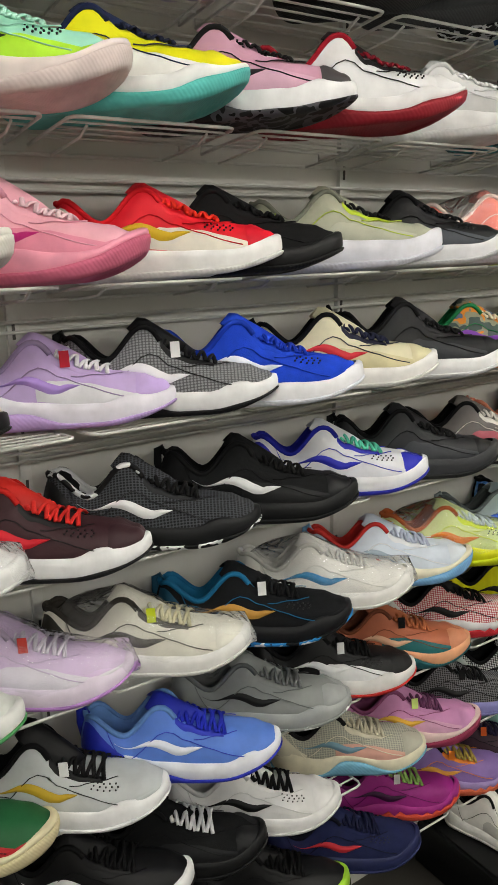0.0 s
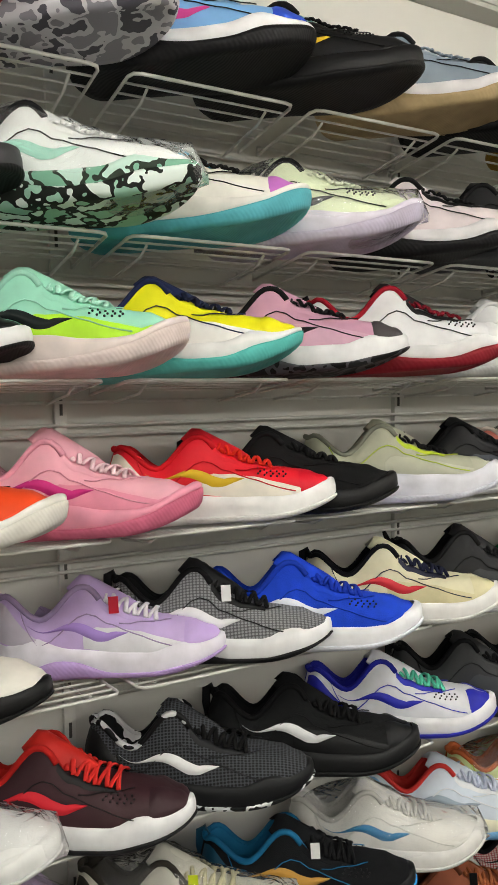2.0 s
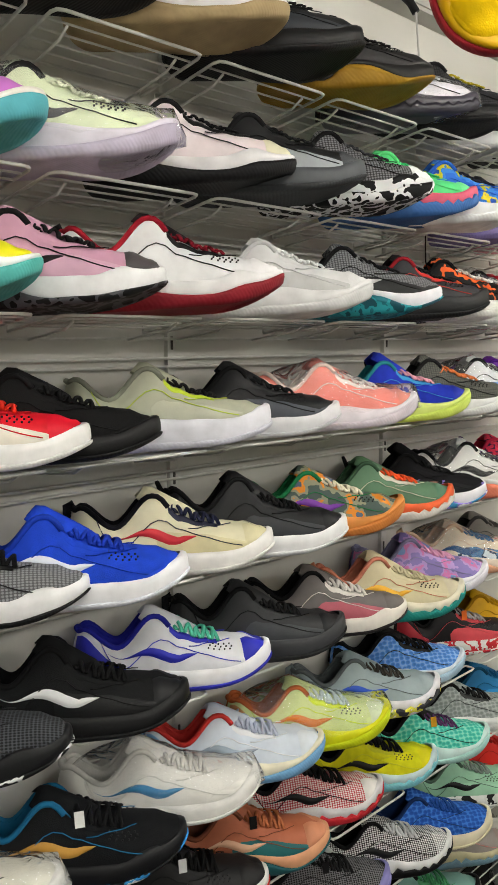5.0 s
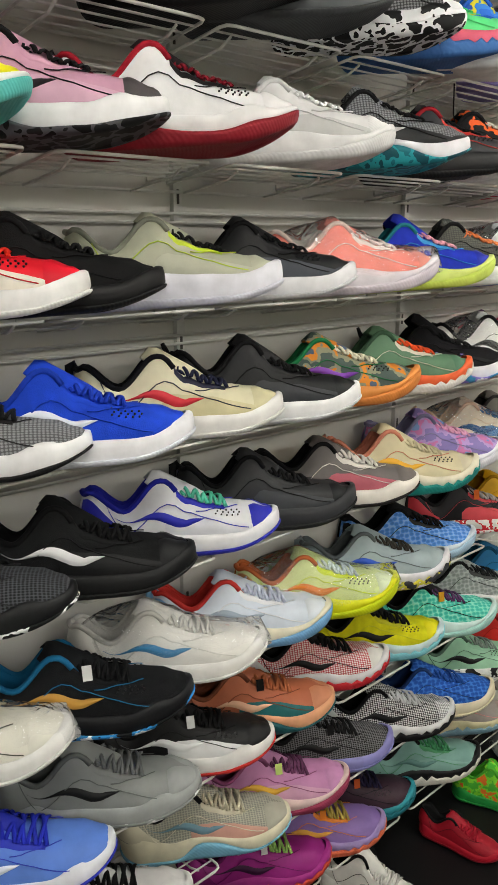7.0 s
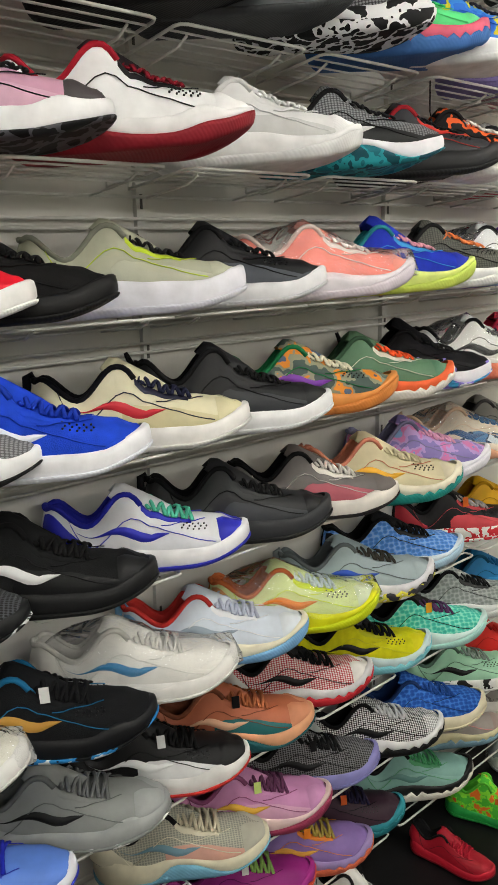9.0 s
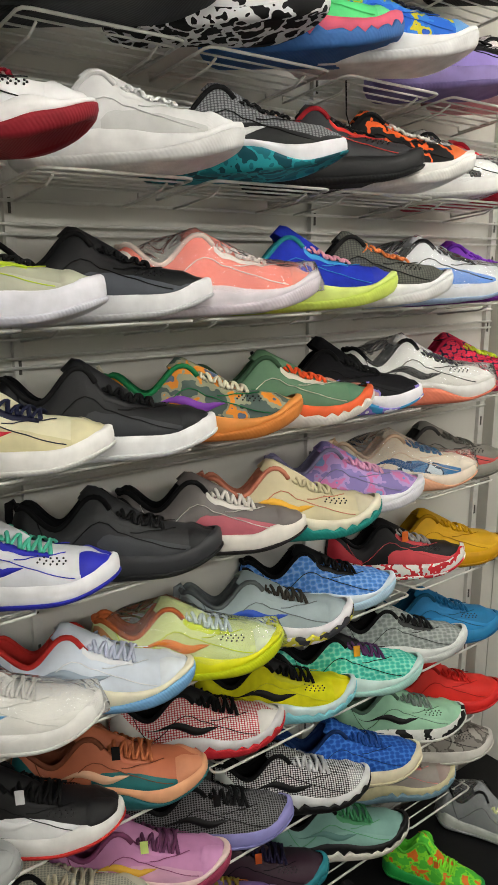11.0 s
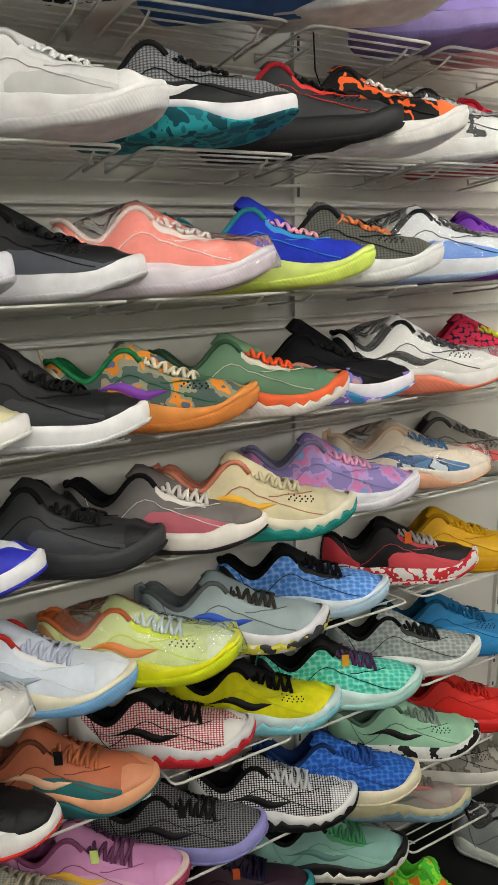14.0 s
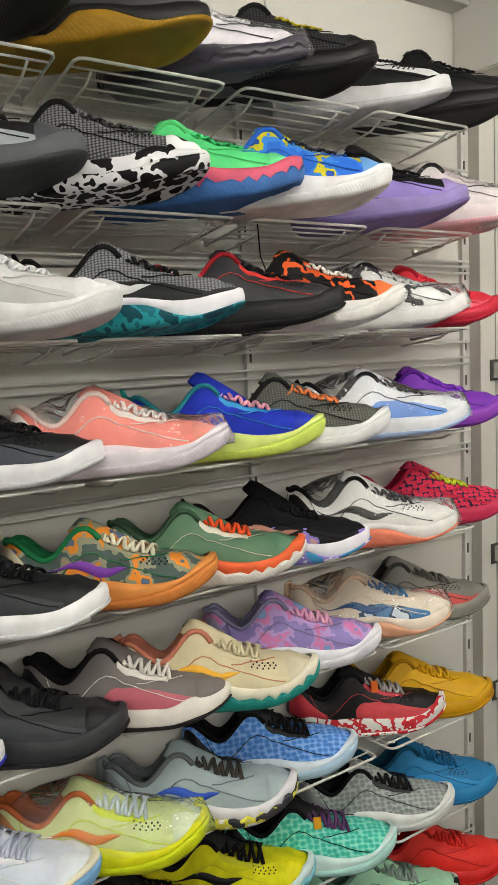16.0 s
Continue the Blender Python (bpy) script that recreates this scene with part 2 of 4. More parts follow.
def upper_meshes(sh, root, up, lining):
    rows = [u * 0.996 + 0.002 for u in RING_U]
    verts = [sh.raw(u, j / (NS - 1)) for u in rows for j in range(NS)]
    outer, inner = [], []
    lo, hi = round(0.3 * (NS - 1)), round(0.7 * (NS - 1))
    for i in range(len(rows) - 1):
        for j in range(NS - 1):
            f = (i * NS + j, (i + 1) * NS + j, (i + 1) * NS + j + 1, i * NS + j + 1)
            (inner if rows[i] < 0.47 and lo <= j < hi else outer).append(f)
    mesh_part("upper", verts, outer, mat(up), root)
    mesh_part("lining", verts, inner, mat(lining), root)


def patch(name, sh, root, m, u0, u1, lo, hi, off=0.0014, nu=12, ns=5, sides=(0, 1), label=""):
    """A thin overlay on the sides of the upper, between lo(u) and hi(u)."""
    pieces = []
    for side in sides:
        v = []
        for i in range(nu):
            f = i / (nu - 1)
            u = u0 + (u1 - u0) * f
            a, b = lo(f), hi(f)
            for j in range(ns):
                s = a + (b - a) * j / (ns - 1)
                edge = 0.25 if i in (0, nu - 1) or j in (0, ns - 1) else 1.0
                v.append(sh.at(u, s if side == 0 else 1 - s, off * edge))
        pieces.append((v, grid_faces(nu, ns)))
    v, f = merge(pieces)
    return mesh_part(name, v, f, m, root, label)


def outline(sh, grow=0.0):
    """The plan of the sole, all round, pushed out by grow."""
    left = [(u * LEN, half_width(u) * sh.fat) for u in RING_U]
    ring = [(x, -w) for x, w in left] + [(x, w) for x, w in left[-2:0:-1]]
    us = RING_U + RING_U[-2:0:-1]
    out = []
    n = len(ring)
    for i, (x, y) in enumerate(ring):
        ax, ay = ring[i - 1]
        bx, by = ring[(i + 1) % n]
        d = math.hypot(bx - ax, by - ay) or 1
        out.append((x + grow * (by - ay) / d, y - grow * (bx - ax) / d, us[i]))
    return out


def split_line(style, u):
    """How high up the side the outsole reaches, from 0 to 1."""
    if style == "wave":
        return 0.22 + 0.38 * max(0, math.sin((u - 0.12) * 7.5)) ** 2
    if style == "cup":
        return 0.30 + 0.45 * sm(0.5, 0.9, u)
    if style == "deep":
        return 0.62 + 0.22 * math.sin(u * 6 + 1)
    if style == "saw":
        return 0.34 + 0.36 * abs(((u * 15) % 1) * 2 - 1) * sm(0.25, 0.5, u)
    if style == "arch":
        return 0.20 + 0.55 * sm(0.30, 0.46, u) * (1 - sm(0.55, 0.8, u))
    return 0.24


def sole_edge(style, u, phase):
    """How far the sole wraps up over the upper."""
    if style in ("wave", "deep"):
        return 0.003 + 0.013 * max(0, math.sin(u * 9.5 + phase)) ** 2 * sm(0.02, 0.2, u) * (1 - sm(0.75, 0.95, u))
    if style in ("cup", "saw"):
        return 0.003 + 0.008 * sm(0.82, 0.96, u) + 0.007 * sm(0.25, 0.4, u) * (1 - sm(0.5, 0.66, u))
    if style == "arch":
        return 0.003 + 0.014 * (1 - sm(0.1, 0.3, u)) + 0.008 * sm(0.3, 0.45, u) * (1 - sm(0.5, 0.7, u))
    return 0.003 + 0.011 * (1 - sm(0.05, 0.28, u)) + 0.006 * sm(0.8, 0.96, u)


def sole_meshes(sh, root, midsole, outsole, style, phase=0.0):
    # levels: height from bottom to split, split to top
    plan = {g: outline(sh, g) for g in (-0.010, -0.001, 0.003, 0.0055, 0.004, 0.0025, -0.006)}
    n = len(plan[0.003])
    us = [p[2] for p in plan[0.003]]
    z0 = [sh.bottom(u) for u in us]
    z1 = [sh.top(u) + sole_edge(style, u, phase) for u in us]
    cut = [a + (b - a) * split_line(style, u) for a, b, u in zip(z0, z1, us)]

    def ring(g, zs):
        return [(p[0], p[1], z) for p, z in zip(plan[g], zs)]

    def mixz(a, b, f):
        return [p + (q - p) * f for p, q in zip(a, b)]

    low = [ring(-0.010, z0), ring(-0.001, z0), ring(0.003, mixz(z0, cut, 0.25)), ring(0.0055, mixz(z0, cut, 0.7)), ring(0.0055, cut), ring(0.0025, cut)]
    v = [p for r in low for p in r]
    f = grid_faces(len(low), n, True)
    f.append(tuple(range(n))[::-1])
    mesh_part("outsole", v, f, mat(outsole), root)
    high = [ring(0.0025, cut), ring(0.004, mixz(cut, z1, 0.12)), ring(0.004, mixz(cut, z1, 0.55)), ring(0.0025, mixz(cut, z1, 0.9)), ring(-0.001, z1), ring(-0.006, z1)]
    v = [p for r in high for p in r]
    mesh_part("midsole", v, grid_faces(len(high), n, True), mat(midsole), root)


def lace_mesh(sh, root, m, rows=5, bow=True, rnd=random):
    pieces = []
    for i in range(rows):
        u = 0.50 + 0.045 * i
        for k in (0, 1):
            a, b = (u, u + 0.035) if k else (u + 0.035, u)
            pts = []
            for j in range(9):
                f = j / 8
                s = 0.335 + 0.33 * f
                pts.append(sh.at(a + (b - a) * f, s, 0.0045 + 0.002 * math.sin(math.pi * f)))
            pieces.append(tube(pts, 0.0032, 6, 0.55))
    if bow:
        top = sh.at(0.50, 0.5, 0.010)
        for side in (-1, 1):
            loop = []
            w, drop = rnd.uniform(0.020, 0.032), rnd.uniform(0.012, 0.03)
            for j in range(13):
                a = 2 * math.pi * j / 12
                loop.append(top + Vector((0.012 * math.sin(a) + 0.006 * side, side * w * (0.5 - 0.5 * math.cos(a)), 0.006 * math.sin(a) - drop * (0.5 - 0.5 * math.cos(a)) ** 2 + 0.004)))
            pieces.append(tube(loop, 0.0022, 5, 0.7))
            end = [top + Vector((0.018 * f + 0.004, side * (0.038 * f), -0.042 * f * f + 0.004)) for f in (0, 0.25, 0.5, 0.75, 1)]
            pieces.append(tube(end, 0.002, 5))
    v, f = merge(pieces)
    mesh_part("laces", v, f, m, root)


def tongue_mesh(sh, root, m, tall=0.0):
    base, high = sh.crest(0.58), sh.collar(0.42) + 0.014 + tall
    top, bot = [], []
    nu, nv = 9, 9
    for i in range(nu):
        f = i / (nu - 1)
        x = (0.60 - 0.27 * f + 0.03 * f * f) * LEN
        z = base - 0.003 + (high - base) * (f ** 0.85)
        w = 0.020 + 0.007 * math.sin(math.pi * min(1, f * 0.8)) - (0.006 if i == nu - 1 else 0)
        for j in range(nv):
            g = 2 * j / (nv - 1) - 1
            thick = 0.0058 * (1 - g * g * 0.8) * (0.4 if i == nu - 1 else 1)
            p = Vector((x - 0.012 * g * g, w * g, z - 0.012 * g * g))
            top.append(p + Vector((thick, 0, thick)))
            bot.append(p - Vector((thick, 0, thick)))
    n = nu * nv
    faces = grid_faces(nu, nv) + [tuple(i + n for i in q[::-1]) for q in grid_faces(nu, nv)]
    rim = [i * nv for i in range(nu)] + [(nu - 1) * nv + j for j in range(1, nv)] + [i * nv + nv - 1 for i in range(nu - 2, -1, -1)] + list(range(nv - 2, 0, -1))
    for a, b in zip(rim, rim[1:] + rim[:1]):
        faces.append((a, b, b + n, a + n))
    mesh_part("tongue", top + bot, faces, m, root)


def film_mesh(sh, root):
    """A loose clear bag round the shoe."""
    verts, nu, nv = [], 23, 28
    for i in range(nu):
        u = -0.05 + 1.09 * i / (nu - 1)
        uc = min(1, max(0, u))
        end = math.sin(math.pi * min(1, max(0, i / (nu - 1)))) ** 0.22 if 0 < i < nu - 1 else 0.15
        w = max(0.026, half_width(min(0.93, max(0.07, uc))) * sh.fat + 0.008)
        h = max(sh.crest(uc) if uc > 0.42 else max(sh.collar(uc), 0.118 * sh.high), 0.06) + 0.012
        lowz = sh.bottom(uc) + 0.0005
        for j in range(nv):
            a = 2 * math.pi * j / nv
            cy, cz = math.cos(a), math.sin(a)
            k = 1 + 0.05 * noise.noise((u * 9, cy * 2, cz * 2))
            y = w * end * k * (abs(cy) ** 0.75) * (1 if cy > 0 else -1)
            z = lowz + (h * end * k) * (0.5 + 0.5 * (abs(cz) ** 0.8) * (1 if cz > 0 else -1))
            verts.append((u * LEN, y * (0.8 + 0.2 * (1 - cz) / 2 * 1.2), z))
    faces = grid_faces(nu, nv, True)
    ob = mesh_part("plastic_wrap", verts, faces, material("film", "ffffff"), root, "clear crinkled plastic wrap")
    ob.visible_shadow = False
    return ob


SHELF = {0: 1.975, 1: 1.785, 2: 1.612, 3: 1.418, 4: 1.228, 5: 1.040, 6: 0.845, 7: 0.655, 8: 0.465, 9: 0.270}
TOE_Y = {0: 0.862, 1: 0.880}
TILTED = {0: 7.5, 1: 7.0, 2: 6.5, 3: 6.5, 4: 6.5, 5: 6.5, 6: 6.5, 7: 6.5, 8: 6.5, 9: 6.5}
COUNT = [0]


def sneaker(row, x, label, up, mid="f0efec", out="", lace="", lining="", stripe="", toe="", heel="", panel="", eye="", tongue="", high=1.0, sole=1.0, fat=1.0,
            style="flat", wrap=False, bow=True, loop="", tag="", y=None, z=None, turn=None, pitch=0.0, roll=0.0, tall=0.0, size=1.0, drop=0.0, at=None):
    COUNT[0] += 1
    rnd = random.Random(COUNT[0] * 7 + row)
    sh = Shape(high, sole, fat, 0.024 * rnd.uniform(0.85, 1.2))
    root = tagged(new("sneaker"), label, "shoe", "shoes on the wall shelves")
    root.empty_display_size = 0.05
    out = out or mid
    lace = lace or (up.split()[1] if len(up.split()) > 1 else up)
    lining = lining or "cloth 1d1d1f"
    if " " not in lining:
        lining = "cloth " + lining
    upper_meshes(sh, root, up, lining)
    sole_meshes(sh, root, mid if " " in mid else "sole " + mid, out if " " in out else "tread " + out, style, rnd.uniform(-0.5, 0.5))
    tongue_mesh(sh, root, mat(tongue or up), tall)
    lace_mesh(sh, root, mat("cloth " + lace), 5, bow, rnd)
    lace_edge = eye or lace
    patch("eyestay", sh, root, mat(eye or up), 0.47, 0.71, lambda f: 0.26 + 0.05 * f, lambda f: 0.345 + 0.035 * f, 0.0022, 12, 4)
    if panel:
        patch("side_panel", sh, root, mat(panel), 0.40, 0.86, lambda f: 0.012, lambda f: 0.07 + 0.13 * math.sin(math.pi * f) ** 0.8, 0.0012, 16, 5)
    if toe:
        patch("toe_cap", sh, root, mat(toe), 0.84, 0.985, lambda f: 0.015, lambda f: 0.5 - 0.10 * (1 - f) ** 2, 0.0018, 10, 9)
    else:
        patch("toe_guard", sh, root, mat(panel or up), 0.80, 0.985, lambda f: 0.01, lambda f: 0.04 + 0.13 * f, 0.0014, 10, 4)
    if heel:
        patch("heel_counter", sh, root, mat(heel), 0.012, 0.22, lambda f: 0.012, lambda f: 0.26 - 0.17 * f ** 1.5, 0.0018, 10, 6)
    if stripe:
        mid_s = lambda f: 0.060 + 0.150 * (1 - f) ** 1.5 + 0.115 * max(0, f - 0.66) ** 1.2 / 0.27
        fat_s = lambda f: 0.001 + 0.034 * math.sin(math.pi * min(1, f) ** 1.9) ** 0.9
        patch("side_mark", sh, root, mat(stripe), 0.16, 0.60, lambda f: mid_s(f) - fat_s(f), lambda f: mid_s(f) + fat_s(f) * 0.8, 0.0034, 26, 4)
    # seams and vent holes
    seam = []
    for side in (0, 1):
        seam.append(tube([sh.at(0.22 + 0.60 * i / 15, abs(side - (0.055 + 0.14 * math.sin(math.pi * i / 15))), 0.0016) for i in range(16)], 0.0008, 4))
        seam.append(tube([sh.at(0.56 + 0.22 * i / 9, abs(side - (0.22 + 0.16 * i / 9)), 0.0024) for i in range(10)], 0.0008, 4))
        seam.append(tube([sh.at(0.225 - 0.10 * i / 9, abs(side - 0.27 * i / 9), 0.0016) for i in range(10)], 0.0008, 4))
    v, f = merge(seam)
    mesh_part("seams", v, f, mat(eye or lining), root)
    holes = []
    for side in (0, 1):
        for i in range(5):
            for j in range(3):
                p = sh.at(0.66 + 0.028 * i + 0.01 * (j % 2), abs(side - (0.235 + 0.035 * j)), 0.0)
                q = sh.at(0.66 + 0.028 * i + 0.01 * (j % 2), abs(side - (0.235 + 0.035 * j)), 0.0018)
                holes.append(tube([p, q], 0.0014, 6))
    v, f = merge(holes)
    if COUNT[0] % 3 == 0:
        tagged(mesh_part("perforation", v, f, mat("sole 2a2a2c"), root), kind="stuff")
    # stitched collar rim
    rim = [sh.at(0.015 + 0.455 * i / 19, 0.298, 0.0004) for i in range(20)]
    rim2 = [sh.at(0.015 + 0.455 * i / 19, 0.702, 0.0004) for i in range(20)]
    back = [rim[0].lerp(rim2[0], i / 6) + Vector((-0.004 * math.sin(math.pi * i / 6), 0, 0.003 * math.sin(math.pi * i / 6))) for i in range(7)]
    v, f = merge([tube(rim, 0.0042, 7), tube(rim2, 0.0042, 7), tube(back, 0.0045, 7)])
    mesh_part("collar_binding", v, f, mat(lining), root)
    if not loop and COUNT[0] % 2:
        top = sh.collar(0.03)
        v, f = tube([(-0.004, 0, top - 0.040), (-0.0075, 0, top - 0.018), (-0.006, 0, top + 0.003), (0.001, 0, top + 0.009), (0.004, 0, top - 0.004)], 0.0062, 8, 0.45)
        mesh_part("heel_tab", v, f, mat(heel or lining), root)
    if loop:
        top = sh.collar(0.03)
        pts = [Vector((0.004 - 0.020 * math.sin(math.pi * i / 10) * 0.6, 0.0, top - 0.028 + 0.034 * math.sin(math.pi * i / 10) + 0.018 * i / 10)) for i in range(11)]
        v, f = tube(pts, 0.0028, 5)
        mesh_part("pull_loop", v, f, mat("cloth " + loop), root)
    if tag:
        p = sh.at(0.52, 0.36, 0.012)
        v, f = box(p.x - 0.002, p.x + 0.011, p.y - 0.004, p.y - 0.003, p.z - 0.018, p.z + 0.004)
        mesh_part("price_tag", v, f, mat(tag), root, "small paper tag tied to the laces", False)
    if wrap:
        film_mesh(sh, root)
    if at is not None:
        root.matrix_basis = at @ Matrix.Scale(size, 4)
        return root
    yaw = turn if turn is not None else -31 + random.Random(COUNT[0] * 13 + row).uniform(-1.2, 1.2)
    ty = (y if y is not None else TOE_Y.get(row, 0.905))
    tz = (z if z is not None else SHELF[row]) + 0.0035 + (0.95 - ty) * math.tan(radians(TILTED.get(row, 0)))
    tip = Vector((LEN * size, 0, 0))
    rot = pose(0, 0, 0, -TILTED.get(row, 0)) @ pose(0, 0, 0, roll, pitch, yaw)
    root.matrix_basis = Matrix.Translation(Vector((x, ty, tz)) - rot.to_3x3() @ tip) @ rot @ Matrix.Scale(size, 4)
    return root


# ---------------------------------------------------------------- wire shelves
WIRE = material("wire", "dddcd6")


def bar(name, pts, r, parent, m=None, sides=6):
    v, f = tube(pts, r, sides)
    return mesh_part(name, v, f, m or WIRE, parent)


def wire_shelf():
    root = tagged(new("wire_shelf"), "white coated wire shoe shelf hooked on the wall rail", "shelf", "wire shelves on the wall")
    w, d = 0.229, WALL - 0.02 - 0.945
    frame_pts = [(0.0, d, 0), (0.0, 0.012, 0), (0.004, 0.003, 0), (0.014, 0, 0), (w - 0.014, 0, 0), (w - 0.004, 0.003, 0), (w, 0.012, 0), (w, d, 0)]
    bar("frame", frame_pts, 0.0023, root)
    for k in range(4):
        yy = 0.026 + 0.026 * k
        bar("cross_wire", [(0, yy, 0.0), (w, yy, 0.0)], 0.0016, root)
    for xx in (0.03, w - 0.03):
        bar("bracket", [(xx, 0.026, -0.003), (xx, 0.05, -0.011), (xx, d, -0.012)], 0.002, root)
    bar("back_hook", [(0, d, 0), (0, d, 0.012), (w, d, 0.012), (w, d, 0)], 0.0023, root)
    return root


first = wire_shelf()
first.matrix_basis = pose(1.31, 0.945, SHELF[0] - 0.0023, -TILTED[0])
for r in range(10):
    for k in range(8):
        if r or k:
            xx = 1.31 + 0.2612 * k + 0.006 * math.sin(r * 2.1 + k)
            if xx < 3.1:
                copy_thing(first, pose(xx, 0.945, SHELF[r] - 0.0023, -TILTED.get(r, 0)))

# wall rails: pairs of flat wires behind each row, and slotted uprights
for r in range(10):
    rail = tagged(new("wall_rail"), "pair of white horizontal wires fixed to the wall", "rail", "wall rails")
    for dz in (0.118, 0.132, -0.030):
        bar("wire", [(0.9, WALL - 0.012, SHELF[r] + dz), (3.29, WALL - 0.012, SHELF[r] + dz)], 0.0028, rail)


def upright(x):
    root = tagged(new("wall_upright"), "white slotted metal upright screwed to the wall", "upright", "wall uprights")
    v, f = box(x - 0.008, x + 0.008, WALL - 0.010, WALL, 0.05, 2.14)
    mesh_part("channel", v, f, WIRE, root, smooth=False)
    for i in range(26):
        z = 0.12 + 0.076 * i
        v, f = box(x - 0.002, x + 0.002, WALL - 0.0115, WALL - 0.009, z, z + 0.022)
        mesh_part("slot", v, f, material("sole", "55534e"), root, smooth=False)


for ux in (0.93, 1.527, 2.125, 2.71, 3.28):
    upright(ux)

# ---------------------------------------------------------------- the shoes, row by row from the top
# top row
sneaker(0, 1.598, "white sneaker with grey camouflage patterned sole", "e9e8e6", "marble 8d8a93 c9c6cc 55535c", "marble 8d8a93 c9c6cc 55535c", style="deep", fat=1.08)
sneaker(0, 1.784, "blue and white sneaker with thick black rubber sole", "7fb2e6", "f2f2f4", "tread 17171a", stripe="d84a9a", toe="2e4fc0", style="deep", fat=1.08, lace="f0f0f0", y=0.867)
sneaker(0, 1.953, "black sneaker with yellow side mark and black sole", "1c1c1e", "1a1a1c", "141416", stripe="d8b520", fat=1.06, tongue="8fd0c8", y=0.861)
sneaker(0, 2.149, "grey-blue and white sneaker with ribbed tan sole", "8b98a5", "e6e3e6", "tread b09a72", style="deep", fat=1.08)
sneaker(0, 2.312, "bulky matt black sneaker on a wire shelf", "202124", "1b1b1d", "161618", panel="33363b", fat=1.1)
sneaker(0, 2.510, "black sneaker with gold rubber sole inset", "2a292a", "232223", "tread a07a1e", panel="3a393a", style="arch", fat=1.06, y=0.871)
sneaker(0, 2.695, "white sneaker with clear smoky toothed sole", "eeeaf0", "clear 5e5868", "clear 4a4656", style="saw", lace="e8e8ea", wrap=True, y=0.895)
sneaker(0, 2.810, "black sneaker with yellow flecked laces", "mesh 232325 39393c", "1a1a1b", "151516", lace="c7b62e", toe="2a2a2b", y=0.874)
sneaker(0, 3.012, "white and black panelled sneaker with blue tongue", "e9e9ea", "e4e4e6", "d6d6d8", panel="1c1c1e", tongue="2b93b8", heel="1d1d1f", lace="2a2a2a", y=0.908)
sneaker(0, 3.165, "plain black leather sneaker on the shelf end", "1d1e20", "19191b", "161618", panel="26272a", y=0.885)
sneaker(0, 1.421, "dark red and white sneaker on a wire shelf", "8a1f28", "e6e4e2", "8f2430", lace="e8e6e4", fat=1.05)
# second row
sneaker(1, 1.426, "dark grey and black sneaker with white heel", "2a2a2c", "3a3a3d", "202022", heel="e8e8e8")
sneaker(1, 1.616, "white and mint sneaker with green camouflage sole in plastic", "eef0ee", "marble c9e6da 2f3a30 7fb49a", "marble 9cc7b2 252c26 e2efe8", stripe="a9dccb", style="deep", wrap=True, lace="f2f2f0", fat=1.05, y=0.849)
sneaker(1, 1.786, "white, aqua and pink sneaker with turquoise sole", "f3f0e4", "f0ece4", "5fb9c6", panel="f2efe6", toe="c977cc", style="cup", heel="7cd2e6", lace="222222", tongue="58b7d6", y=0.882)
sneaker(1, 1.971, "pale yellow and white sneaker with lilac sole in plastic", "e6efce", "e6e0ec", "cfc6da", stripe="3b3b40", wrap=True, lace="eef2dc", style="cup", loop="e9eed8", y=0.881)
sneaker(1, 2.181, "white and pale pink sneaker with black wavy sole", "ecdfe2", "f0eef0", "17171a", toe="e8e4c8", heel="d23038", eye="1e1e20", lace="1c1c1e", style="deep")
sneaker(1, 2.317, "grey and black sneaker with ribbed dark toe", "2b2c2e", "55585c", "3b3d40", panel="9aa0a4", toe="tread 4b4e52", y=0.860)
sneaker(1, 2.482, "black and white marbled sneaker with grey knit upper", "mesh 3a3a3c 7c7c80", "marble 1e1e20 e8e8ea", "marble 1a1a1c e8e8ea 1c1c1e", toe="marble 1c1c1e ececee", style="deep", y=0.848)
sneaker(1, 2.652, "bright green sneaker with coral pink toothed sole", "5fe08a", "e0617a", "3f6fb0", style="saw", heel="ff7b3a", lining="62d884", lace="40c878", toe="70e596", sole=1.2, y=0.865)
sneaker(1, 2.801, "blue and yellow printed sneaker with white ribbed sole", "marble 2f6fd8 3d86e0 d8c92e 2b57b8", "efefef", "tread eeeeee", lining="2a64c8", lace="2a2a38", style="cup", toe="6fa8e6", y=0.840)
sneaker(1, 3.017, "black sneaker with shiny lilac toe and panels", "232227", "9b8ac6", "7f70a8", panel="9a86d0", toe="a896d6", lace="19191b", tall=0.012, y=0.877)
sneaker(1, 3.195, "white and pale pink sneaker wrapped in plastic", "e9dfe0", "ecdfe0", "dfa9b2", wrap=True, y=0.885)
# third row
sneaker(2, 1.437, "black sneaker with white sole edge", "1c1c1e", "f0f0f0", "1a1a1c", style="wave")
sneaker(2, 1.611, "mint green and lime sneaker with pale pink sole", "a4e6cc", "e9dcd8", "e2d2ce", stripe="1e2a2a", panel="b9f03a", lace="b9ecd8", lining="a8e2cc", style="cup", y=0.875)
sneaker(2, 1.772, "yellow and white sneaker with turquoise sole", "efe81c", "f2f2f0", "5cc0b8", panel="f4f3ee", style="deep", lining="20284a", lace="1c2038", tongue="222b50", toe="f2ea20", y=0.882)
sneaker(2, 1.943, "pink and grey sneaker with black marbled sole", "cf9cb4", "efeff0", "marble 2c2c2e 55555a 18181a", panel="d7aac0", stripe="2a2228", toe="4b4648", heel="3a3236", lace="1e1c1e", style="wave", y=0.879)
